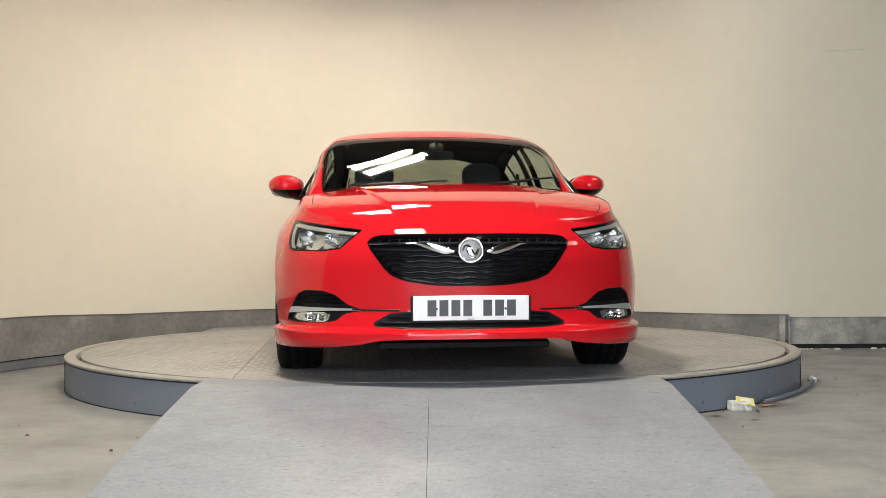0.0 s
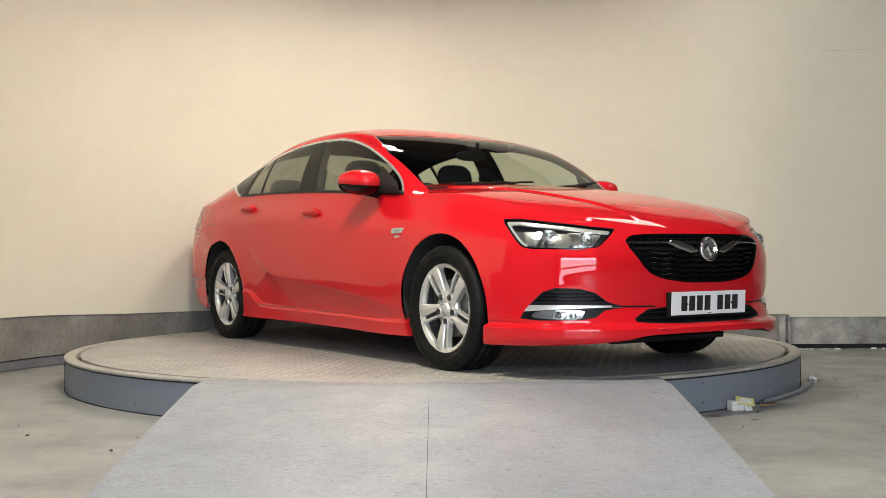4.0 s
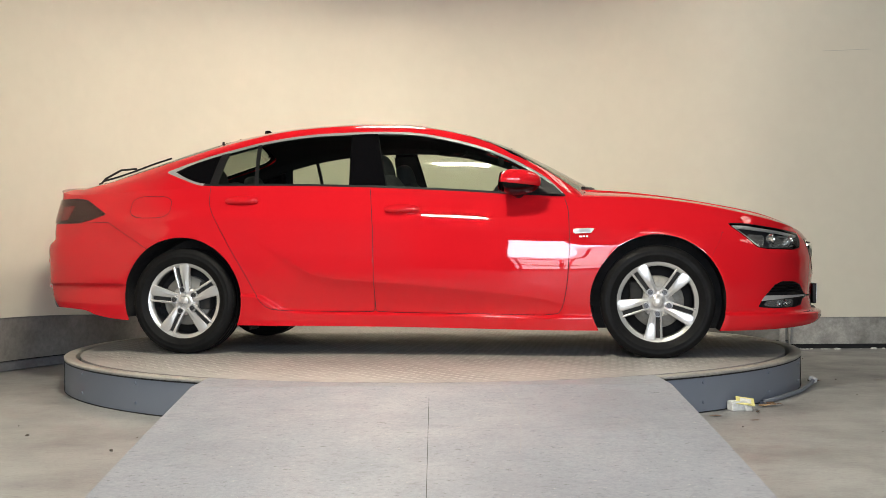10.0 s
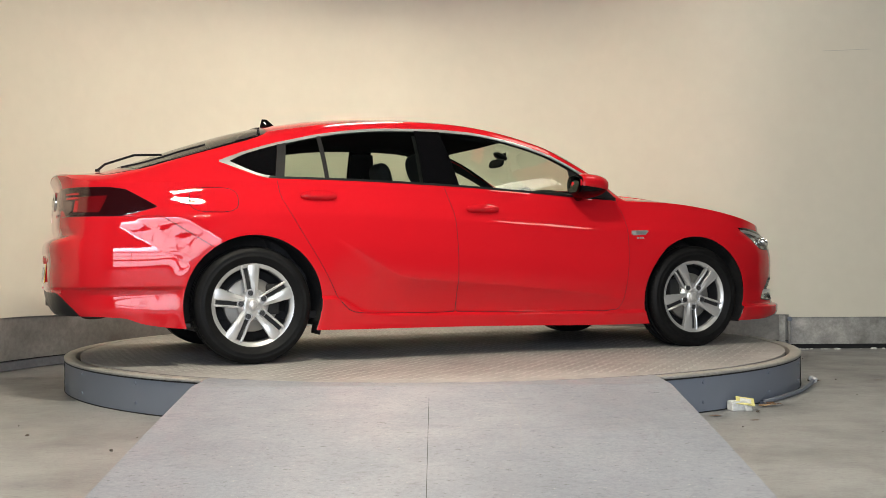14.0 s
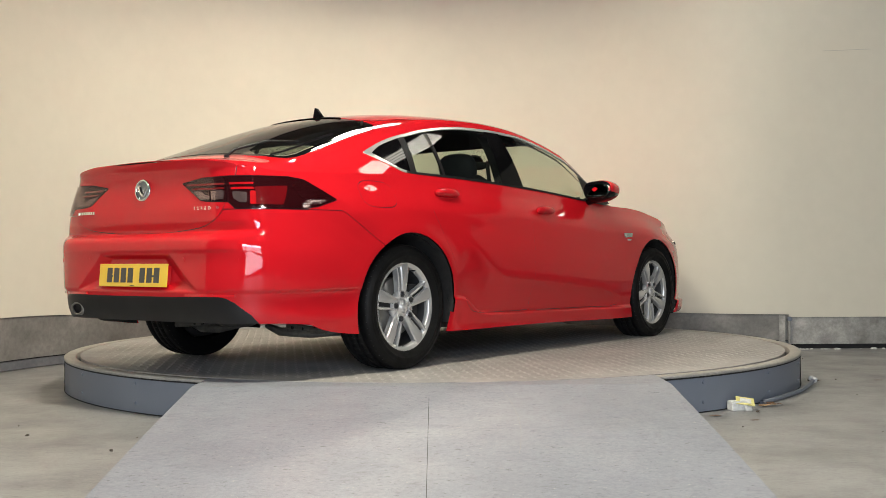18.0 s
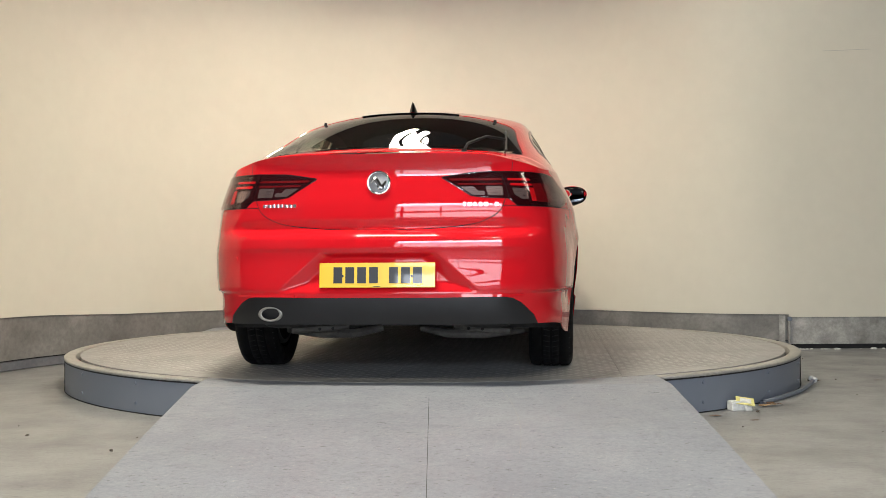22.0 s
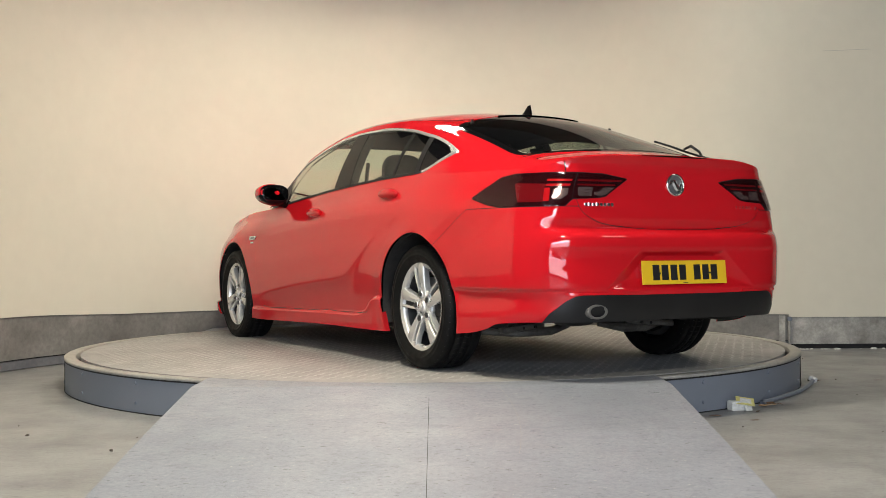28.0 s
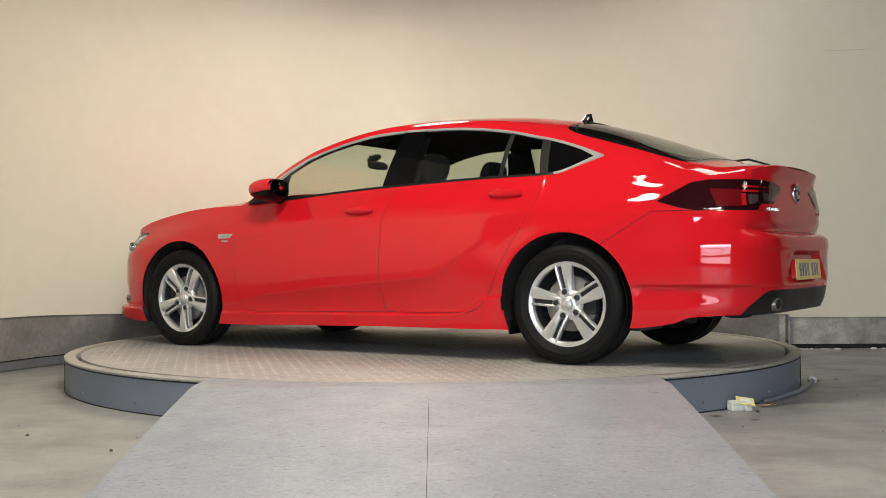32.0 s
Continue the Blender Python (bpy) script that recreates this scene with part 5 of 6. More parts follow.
    cal.matrix_basis = pose(0.118 if hx < 0 else -0.118, 0.03, 0.012, 0, 0, 0)
    valve = bmesh.new()
    va = radians(first_slot + 35)
    cyl(valve, pose(0.205 * math.cos(va), 0.205 * math.sin(va), 0.075, 0, 0, 0), 0.004, 0.003, 0.03, 8)
    part("valve", valve, M_BLACK, rim)
    # side -1 (right): wheel's x forward, y up, z outwards to -y
    off = 0.800 if hx > 0 else 0.765
    if side < 0:
        m = Matrix(((1, 0, 0, hx), (0, 0, -1, -off), (0, 1, 0, hz), (0, 0, 0, 1)))
    else:
        m = Matrix(((-1, 0, 0, hx), (0, 0, 1, off), (0, 1, 0, hz), (0, 0, 0, 1)))
    rim.matrix_basis = m
    return rim


def spoke_slot(a):
    """The dark floor between the two arms of a spoke."""
    rows = []
    for i in range(6):
        r = 0.084 + 0.134 * i / 5
        z = face_z(r) - 0.020
        c, sn = math.cos(a), math.sin(a)
        rows.append([Vector((r * c - y * sn, r * sn + y * c, zz)) for y, zz in ((-0.013, z), (0.013, z), (0.013, z - 0.006), (-0.013, z - 0.006))])
    return strip(rows)


build_wheel(*HUB_F, -1, 54)
build_wheel(*HUB_R, -1, 30)
build_wheel(*HUB_F, 1, 66)
build_wheel(*HUB_R, 1, 31)

# wheel housings and underside
for (hx, hz) in (HUB_F, HUB_R):
    for side in (1, -1):
        bm = bmesh.new()
        prof = []
        for k in range(33):
            a = radians(-26 + 232 * k / 32 if hx > 0 else -15 + 210 * k / 32)
            prof.append((hx + 0.384 * math.cos(a), hz + 0.384 * math.sin(a)))
        outer = []
        for x, z in prof:
            k = np.argmin((SHELL.V[:, 0] - x) ** 2 + (SHELL.V[:, 2] - max(z, 0.2)) ** 2)
            outer.append(SHELL.V[k, 1] - 0.016)
        rows = [[bm.verts.new((x, side * (yo if q == 0 else 0.56), z)) for q in range(2)] for (x, z), yo in zip(prof, outer)]
        for p, q in zip(rows, rows[1:]):
            bm.faces.new((p[0], p[1], q[1], q[0]))
        bm.faces.new([r[1] for r in rows])
        part("wheel_housing", bm, M_UNDER, CAR, "black wheel arch liner", smooth=True)
bm = bmesh.new()
box(bm, 0, 0, 0.215, 2.05, 1.56, 0.05, bevel=0.015)
box(bm, 1.95, 0, 0.23, 0.40, 1.05, 0.05, bevel=0.01)
box(bm, 1.45, 0, 0.25, 0.9, 1.06, 0.08, bevel=0.02)
box(bm, -1.75, 0, 0.40, 1.25, 1.06, 0.05, bevel=0.02)
box(bm, -1.42, 0.0, 0.27, 0.30, 0.98, 0.10, bevel=0.03)
part("underside", bm, M_UNDER, CAR, "dark floor pan and subframes")
part("rear_axle", join([tube([(-1.41, y, 0.225 + 0.02 * math.cos(y * 4)) for y in np.linspace(-0.66, 0.66, 12)], 0.035),
                        tube([(-1.72, -0.45, 0.30), (-1.66, -0.30, 0.24), (-1.55, -0.1, 0.25)], 0.022), tube([(-1.72, 0.45, 0.30), (-1.66, 0.30, 0.24), (-1.55, 0.1, 0.25)], 0.022),
                        boxed(-1.50, -0.42, 0.235, 0.32, 0.10, 0.035, (0, 6, 12), 0.01), boxed(-1.50, 0.42, 0.235, 0.32, 0.10, 0.035, (0, 6, -12), 0.01)]), M_AXLE, CAR, "grey cast suspension arms", smooth=True)
for side in (1, -1):
    part("exhaust_run", tube([(-1.60, side * 0.30, 0.27), (-1.85, side * 0.46, 0.285), (-2.05, side * 0.50, 0.30), (-2.3, side * 0.49, 0.325)], 0.026), M_AXLE, CAR, smooth=True)
    part("suspension_link", tube([(-1.66, side * 0.10, 0.215), (-1.70, side * 0.24, 0.190), (-1.66, side * 0.42, 0.186), (-1.56, side * 0.62, 0.200)], [0.016, 0.024, 0.026, 0.020]), M_AXLE, CAR, "grey cast control arm", smooth=True)
    arm = part("suspension_arm", boxed(-1.70, side * 0.42, 0.214, 0.04, 0.30, 0.030, (side * -4, 0, side * 10), 0.008), M_AXLE, CAR, "pressed steel arm with holes", smooth=True)
    for k in range(3):
        b = bmesh.new()
        cyl(b, pose(-1.725 + 0.008 * k, side * (0.35 + 0.07 * k), 0.216 - 0.004 * k, 0, 90, side * 10), 0.008, 0.008, 0.008, 14)
        part("arm_hole", b, M_DARK, arm)
    part("heat_shield", blob(0.07, 0.10, 0.022, 2.4), M_UNDER, CAR, "dark metal heat shield", smooth=True).matrix_basis = pose(-2.22, side * 0.47, 0.272)
part("silencer", join([blob(0.15, 0.40, 0.060, 3.0)]), M_UNDER, CAR, smooth=True).matrix_basis = pose(-2.05, -0.02, 0.365)
for side in (1, -1):
    part("mud_flap", boxed(-1.02, side * 0.70, 0.175, 0.012, 0.16, 0.06, (0, 8, 0), 0.003), M_BLACK, CAR)
    part("mud_flap", boxed(1.035, side * 0.70, 0.180, 0.012, 0.16, 0.06, (0, 8, 0), 0.003), M_BLACK, CAR)
part("front_spoiler", boxed(2.05, 0, 0.178, 0.16, 0.80, 0.03, (0, 10, 0), 0.006), M_BLACK, CAR, "black lip under the front bumper")

# ---- lamps ----
M_REFLECT = mat("lamp_reflector", (0.80, 0.80, 0.78), 0.10, 1.0)
M_HOUSE = mat("lamp_housing", (0.66, 0.66, 0.65), 0.30, 0.6)
M_CELL = mat("lamp_cell", (0.72, 0.72, 0.71), 0.16, 0.9)
M_COVER = glass("tail_cover", (0.86, 0.72, 0.71), 0.05)
M_BULB = mat("lamp_bulb", (0.85, 0.85, 0.82), 0.1, 0.2)
M_REDLENS = mat("red_lens", (0.58, 0.010, 0.016), 0.12, 0.0, 0.8)
M_MAROON = mat("maroon_lens", (0.17, 0.006, 0.010), 0.12, 0.0, 0.4)
M_SMOKE = mat("smoked_lens", (0.026, 0.004, 0.006), 0.06, 0.0, 0.2, spec=0.3)
M_CLEARSEG = mat("clear_segment", (0.36, 0.35, 0.345), 0.16, 0.75)


def arc_patch(pts, a, b, skin, depth):
    return skin.cut(outline(pts, a, b, 0))[0].moved(-depth)


for side in (1, -1):
    lens = headlight_skin.moved(0.002).ob("headlight", M_CLEAR, label="clear headlight with chrome reflectors", side=side)
    headlight_skin.moved(-0.045).ob("lamp_housing", M_BOLT, lens, side=side)
    wall = headlight_skin.cut(shift(head_out, 0.004))[1]
    wall.moved(-0.001).rim(0.045).ob("lamp_rim", M_GLOSS, lens, side=side)
    # bright strip along the top and down the outer end
    band = headlight_skin.cut(shift(head_out, 0.009))[0].cut(shift(head_out, 0.022))[1]
    top_strip, low_strip = band.cut(lambda p: 0.690 + 0.05 * smooth_step(arc_at(0.69, x=2.05), arc_at(0.74, x=1.85), p.Q[:, 0]) - p.V[:, 2])
    top_strip.moved(-0.010).rim(0.010).ob("light_bar", M_HOUSE, lens, "silver light bar", side=side)
    low_strip.cut(lambda p: arc_at(0.65, x=1.985) - p.Q[:, 0])[0].moved(-0.010).rim(0.010).ob("light_bar", M_HOUSE, lens, side=side)
    for cell in (on_nose((1.935, 0.712), (2.025, 0.706), (2.018, 0.636), (1.968, 0.648)), on_nose((2.045, 0.702), (2.175, 0.694), (2.140, 0.622), (2.072, 0.627)),
                 [(arc_at(0.70, y=0.535), 0.700), (arc_at(0.70, y=0.672), 0.704), (arc_at(0.63, y=0.672), 0.630), (arc_at(0.63, y=0.600), 0.634)]):
        arc_patch(cell, 0, "z", headlight_skin, 0.026).rim(0.015).ob("reflector_cell", M_CELL, lens, "silver reflector", side=side)
    for y, z, r in ((0.615, 0.664, 0.030), (0.738, 0.672, 0.034)):
        p, n = on_end(y, z)
        n = (n * 0.35 + Vector((1, 0, 0)) * 0.65)
        p = p - n.normalized() * 0.022
        p.y, n.y = p.y * side, n.y * side
        v, f = spin_profile([(r, 0.018), (r * 0.985, 0.014), (r * 0.9, -0.004), (r * 0.7, -0.019), (r * 0.4, -0.028), (0.002, -0.031)], 32)
        placed(mesh_ob("reflector", [(vx * 1.22, vy, vz) for vx, vy, vz in v], f, M_CELL, lens, "silver reflector bowl"), frame_at(p, n))
        b = blob(0.010, 0.010, 0.018, 2.0, 14, 10)
        placed(part("bulb", b, M_BULB, lens, smooth=True), frame_at(p - n.normalized() * 0.008, n))
    # tail lamps: an inner piece on the tailgate, an outer one on the body
    gate = lambda p: p.Q[:, 1] - arc_r(y=0.586)
    inner, outer = tail_skin.cut(shift(gate, 0.003))[0], tail_skin.cut(shift(gate, -0.003))[1]
    for piece, is_inner in ((inner, True), (outer, False)):
        lamp = piece.moved(0.002).rim(0.02).ob("tail_lamp", M_SMOKE, label="dark smoked red tail lamp", side=side)
        a = lambda y: arc_r(y=y)
        if is_inner:
            seg = [([(a(0.372), 0.893), (a(0.436), 0.893), (a(0.450), 0.873), (a(0.480), 0.873), (a(0.480), 0.855), (a(0.422), 0.855)], M_CLEARSEG, "clear_lens"),
                   ([(a(0.490), 0.894), (a(0.568), 0.894), (a(0.562), 0.852), (a(0.490), 0.852)], M_CLEARSEG, "clear_lens"),
                   ([(a(0.360), 0.908), (a(0.575), 0.908), (a(0.575), 0.900), (a(0.372), 0.900)], M_MAROON, "red_block"),
                   ([(a(0.325), 0.930), (a(0.578), 0.929), (a(0.578), 0.920), (a(0.340), 0.920)], M_MAROON, "red_bar")]
        else:
            x1, x2 = arc_r(x=-2.205), arc_r(x=-2.235)
            seg = [([(a(0.612), 0.888), (a(0.680), 0.884), (a(0.676), 0.836), (a(0.644), 0.836), (a(0.622), 0.852), (a(0.612), 0.854)], M_CLEARSEG, "clear_lens"),
                   ([(a(0.603), 0.930), (a(0.735), 0.931), (a(0.735), 0.921), (a(0.603), 0.920)], M_REDLENS, "red_bar"),
                   ([(a(0.606), 0.908), (a(0.720), 0.908), (a(0.720), 0.897), (a(0.606), 0.897)], M_REDLENS, "red_bar"),
                   ([(a(0.692), 0.890), (a(0.720), 0.890), (a(0.720), 0.828), (a(0.690), 0.828)], M_REDLENS, "red_block"),
                   ([(a(0.728), 0.908), (x1, 0.916), (x2, 0.826), (a(0.728), 0.826)], M_MAROON, "red_block")]
        for pts, mt, nm in seg:
            seg_skin = arc_patch(pts, 1, "z", piece, -0.0035)
            for z in (0.839, 0.867, 0.881, 0.853) if mt is M_CLEARSEG else ():
                seg_skin = seg_skin.cut(lambda p: np.abs(p.V[:, 2] - z) - 0.0012)[1]
            if len(seg_skin.F):
                seg_skin.ob(nm, mt, lamp, side=side)
        piece.moved(0.006).rim(0.012).ob("lens_cover", M_COVER, lamp, side=side)
    # front corner recess with fog lamp
    panel = fog_skin.moved(-0.022).ob("fog_panel", M_BLACK, label="black fog lamp surround with chrome blade", side=side)
    fog_skin.cut(shift(fog_out, 0.004))[1].rim(0.024).ob("fog_frame", M_BLACK, panel, side=side)
    for k, z in enumerate((0.372, 0.388, 0.404)):
        fin = fog_skin.cut(lambda p: np.abs(p.V[:, 2] - z) - 0.0035)[0]
        fin.moved(-0.008).rim(0.012).ob("fin", M_GLOSS, panel, side=side)
    blade_z = lambda p: 0.343 - 0.010 * np.clip((p.Q[:, 0] - arc_f(y=0.51)) / 0.5, 0, 1) ** 2
    half = lambda p: 0.004 + 0.013 * np.clip((p.Q[:, 0] - arc_f(y=0.51)) / 0.5, 0, 1) ** 1.5
    bl = fog_skin.cut(lambda p: np.abs(p.V[:, 2] - blade_z(p)) - half(p))[0]
    bl.moved(0.001).rim(0.02).ob("chrome_blade", M_HOUSE, panel, "polished chrome blade", side=side)
    lamp = fog_skin.cut(outline([(arc_f(y=0.635), 0.330), (arc_f(x=2.05), 0.326), (arc_f(x=2.005), 0.292), (arc_f(y=0.70), 0.284), (arc_f(y=0.65), 0.292)], 0, "z", 1))[0]
    fl = lamp.moved(-0.008).ob("fog_lamp", M_CLEAR, panel, "clear fog lamp", side=side)
    lamp.moved(-0.02).ob("fog_reflector", M_CELL, panel, side=side)
    for y, z, r in ((0.725, 0.307, 0.020), (0.685, 0.306, 0.014)):
        p, n = on_end(y, z)
        n = (n * 0.5 + Vector((1, 0, 0)) * 0.5).normalized()
        p = p - n * 0.014
        p.y, n.y = p.y * side, n.y * side
        v, f = spin_profile([(r, 0.006), (r * 0.92, 0.003), (r * 0.7, -0.003), (r * 0.35, -0.006), (0.001, -0.006)], 20)
        placed(mesh_ob("fog_bowl", [(vx * 1.5, vy, vz) for vx, vy, vz in v], f, M_REFLECT, panel), frame_at(p, n))

# ---- grille and intakes ----
def nose_at(y, z):
    w = 0.915
    return XF0 + (float(nose_x(z)) - XF0) * max(1 - (abs(y) / w) ** float(nose_m(z)), 0.0) ** (1 / float(nose_n(z)))


def nose_strip(ys, zs, half, out, depth):
    """A bar that follows the nose: middle heights zs and half heights at ys."""
    rows = []
    for y, z, h in zip(ys, zs, half):
        x = nose_at(y, z)
        rows.append([Vector((x + out - depth, y, z + h)), Vector((x + out - 0.002, y, z + h)), Vector((x + out, y, z + h * 0.5)), Vector((x + out, y, z - h * 0.5)), Vector((x + out - 0.002, y, z - h)), Vector((x + out - depth, y, z - h))])
    return strip(rows)


GRILLE = grille_hole.both().moved(-0.055).ob("grille", M_BLACK, label="black slatted grille with chrome wing")
grille_hole.both().cut(shift(grille_out, 0.010))[1].moved(0.002).rim(0.055).ob("grille_frame", M_GLOSS, GRILLE)
grille_low = curve([-0.468, -0.43, -0.37, -0.29, -0.14, 0.0, 0.14, 0.29, 0.37, 0.43, 0.468], [0.635, 0.59, 0.512, 0.476, 0.455, 0.449, 0.455, 0.476, 0.512, 0.59, 0.635])
for k in range(9):
    z0 = 0.470 + 0.0245 * k
    lim = 0.455
    while lim > 0.1 and float(grille_low(lim)) > z0 - 0.012:
        lim -= 0.005
    if z0 > 0.672:
        lim = min(lim, 0.40)
    ys = np.linspace(-lim, lim, 49)
    wave = 0.0035 * np.cos(ys * 2 * math.pi / 0.11) * (1 if k < 6 else 0)
    part("grille_slat", nose_strip(ys, z0 + wave - 0.010 * (1 - (ys / 0.46) ** 2) * (k < 7), np.full(49, 0.0065), -0.012 if k < 6 else -0.022, 0.03), M_GLOSS if k < 6 else M_BLACK, GRILLE, smooth=True)
bm = bmesh.new()
for k in range(-9, 10):
    box(bm, nose_at(k * 0.045, 0.65) - 0.04, k * 0.045, 0.655, 0.02, 0.005, 0.05)
part("grille_ribs", bm, M_BLACK, GRILLE)
for s in (1, -1):
    ys = np.linspace(0.075, 0.452, 40)
    t = (ys - 0.075) / 0.377
    zc = 0.604 + 0.038 * smooth_step(0.0, 0.45, t) - 0.004 * smooth_step(0.5, 1, t)
    hh = np.where(t < 0.28, 0.006 + 0.012 * smooth_step(0.0, 0.12, t), 0.018 - 0.0145 * smooth_step(0.28, 0.5, t))
    part("chrome_wing", nose_strip(ys * s, zc, hh, 0.006, 0.03), M_CHROME, GRILLE, "polished chrome wing bar", smooth=True)


def emblem(m, r, name, parent):
    """A round badge: chrome ring, dark ground and a raised plain wave."""
    v, f = spin_profile([(r * 0.76, 0.002), (r * 0.80, 0.009), (r * 0.91, 0.012), (r, 0.005), (r, -0.008)], 40)
    b = placed(mesh_ob(name, v, f, M_CHROME, parent, "round chrome badge"), m)
    v, f = spin_profile([(0.0003, 0.006), (r * 0.5, 0.005), (r * 0.82, 0.002)], 40)
    mesh_ob("badge_ground", v, f, M_ALLOY_D, b)
    pts = [(-0.62 + 0.11 * k, 0.35 * math.sin(k * 0.62) - 0.05) for k in range(12)]
    part("badge_wave", join([tube([(x * r, y * r, 0.007) for x, y in pts], [r * (0.05 + 0.20 * math.sin(math.pi * (k + 0.5) / 12)) for k in range(12)], 8)]), M_CHROME, b, smooth=True)
    return b


emblem(frame_at(Vector((nose_at(0, 0.606) + 0.004, 0, 0.608)), Vector((1, 0, 0.05))), 0.060, "front_badge", CAR)
INTAKE = intake_hole.both().moved(-0.05).ob("lower_intake", M_BLACK, label="black lower air intake")
intake_hole.both().cut(shift(intake_out, 0.006))[1].moved(0.001).rim(0.05).ob("intake_frame", M_BLACK, INTAKE)
for z0 in (0.285, 0.311):
    lim = 0.44 - (z0 - 0.275) * 1.5
    ys = np.linspace(-lim, lim, 31)
    part("intake_slat", nose_strip(ys, np.full(31, z0), np.full(31, 0.0045), -0.014, 0.03), M_BLACK, INTAKE)
# thin dark line from the intake to the fog lamps
for s in (1, -1):
    ys = np.linspace(0.32, 0.53, 16)
    part("bumper_groove", nose_strip(ys * s, 0.3405 + 0.003 * (ys - 0.32) / 0.2, np.full(16, 0.0045), 0.002, 0.012), M_BLACK, CAR)


def number_plate(name, m, back, label):
    """A plate of 520 x 111 mm with seven plain dark bars for its characters."""
    pl = placed(part(name, join([boxed(0, 0, 0.002, 0.520, 0.111, 0.004, bevel=0.0018)]), back, CAR, label), m)
    x = -0.196
    for k in range(7):
        if k == 4:
            x += 0.036
        part("plate_bar", boxed(x + 0.020, 0, 0.0046, 0.040, 0.072, 0.0012), M_INK, pl)
        x += 0.0535
    for sx in (-0.155, 0.155):
        b = bmesh.new()
        cyl(b, pose(sx, -0.004, 0.005), 0.006, 0.005, 0.003, 10)
        part("plate_screw", b, M_INK, pl)
    part("maker_mark", boxed(0, -0.050, 0.0045, 0.03, 0.003, 0.0008), M_INK, pl)
    return pl


number_plate("front_plate", frame_at(Vector((2.385, 0, 0.351)), Vector((1, 0, -0.05))), M_WHITE, "white front number plate")
part("plate_holder", boxed(2.372, 0, 0.345, 0.022, 0.54, 0.12, bevel=0.004), M_BLACK, CAR)
number_plate("rear_plate", frame_at(Vector((-2.462, 0, 0.500)), Vector((-1, 0, 0.09))), M_YELLOW, "yellow rear number plate")
part("plate_backing", boxed(-2.448, 0, 0.50, 0.022, 0.50, 0.09, (0, 5, 0)), M_RED, CAR)
p, n = on_end(0, 0.915, False)
emblem(frame_at(Vector((p.x - 0.002, 0, 0.915)), Vector((-1, 0, 0.06))), 0.056, "rear_badge", TAILGATE)


def bars(y0, y1, z, h, parent, count):
    """A row of small chrome letters that cannot be read, as plain bars on the tail."""
    step = (y1 - y0) / count
    for k in range(count):
        p, n = on_end(y0 + step * (k + 0.5), z, False)
        placed(part("letter_bar", boxed(0, 0, 0.002, abs(step) * 0.72, h, 0.004, bevel=0.001), M_CHROME, parent), frame_at(p + n * 0.001, n))


bars(0.535, 0.375, 0.814, 0.015, TAILGATE, 8)


def letters(word, y0, y1, z, size, parent):
    """Small chrome letters fixed along the tail."""
    step = (y1 - y0) / len(word)
    for k, ch in enumerate(word):
        if ch == " ":
            continue
        text = bpy.data.curves.new("letter", "FONT")
        text.body, text.size, text.extrude, text.align_x, text.align_y = ch, size, 0.0015, "CENTER", "CENTER"
        tmp = bpy.data.objects.new("letter", text)
        me = bpy.data.meshes.new_from_object(tmp)
        bpy.data.objects.remove(tmp)
        me.materials.clear()
        me.materials.append(M_CHROME)
        ob = new("letter", me)
        ob.parent = parent
        p, n = on_end(y0 + step * (k + 0.5), z, False)
        placed(ob, frame_at(p + n * 0.002, n))


letters("TURBO D", -0.375, -0.542, 0.8135, 0.022, TAILGATE)
for y in (0.66, 0.36, -0.36, -0.66):
    for front, z in ((True, 0.455), (False, 0.575)):
        if front and abs(y) > 0.5:
            continue
        p, n = on_end(y, z, front)
        b = bmesh.new()
        cyl(b, pose(0, 0, 0.0), 0.0115, 0.0105, 0.005, 18)
        placed(part("parking_sensor", b, M_RED, CAR, smooth=True), frame_at(p, n))
# rear reflectors and tailpipe
for s in (1, -1):
    ys = np.linspace(0.375, 0.645, 15)
    rows = []
    for y in ys:
        p, n = on_end(y * s, 0.409, False)
        rows.append([p + n * 0.006 + Vector((0, 0, 0.006)), p + n * 0.006 - Vector((0, 0, 0.006)), p - n * 0.008 - Vector((0, 0, 0.006)), p - n * 0.008 + Vector((0, 0, 0.006))])
    part("reflector_strip", strip(rows), M_REDLENS, CAR, "red reflector strip")
v, f = spin_profile([(0.036, 0.0), (0.046, 0.004), (0.050, 0.0), (0.050, -0.16), (0.040, -0.16), (0.038, -0.02)], 36)
pipe = mesh_ob("tailpipe", [(x * 1.12, y * 0.68, z) for x, y, z in v], f, M_STEEL_D, CAR, "oval chrome tailpipe")
pipe.matrix_basis = frame_at(Vector((-2.435, 0.492, 0.326)), Vector((-1, 0.02, 0.0)))
v, f = spin_profile([(0.0005, -0.06), (0.037, -0.06)], 24)
mesh_ob("pipe_inside", [(x * 1.1, y * 0.66, z) for x, y, z in v], f, M_DARK, pipe)

M_MIRROR = mat("mirror_glass", (0.05, 0.052, 0.055), 0.02, 1.0)
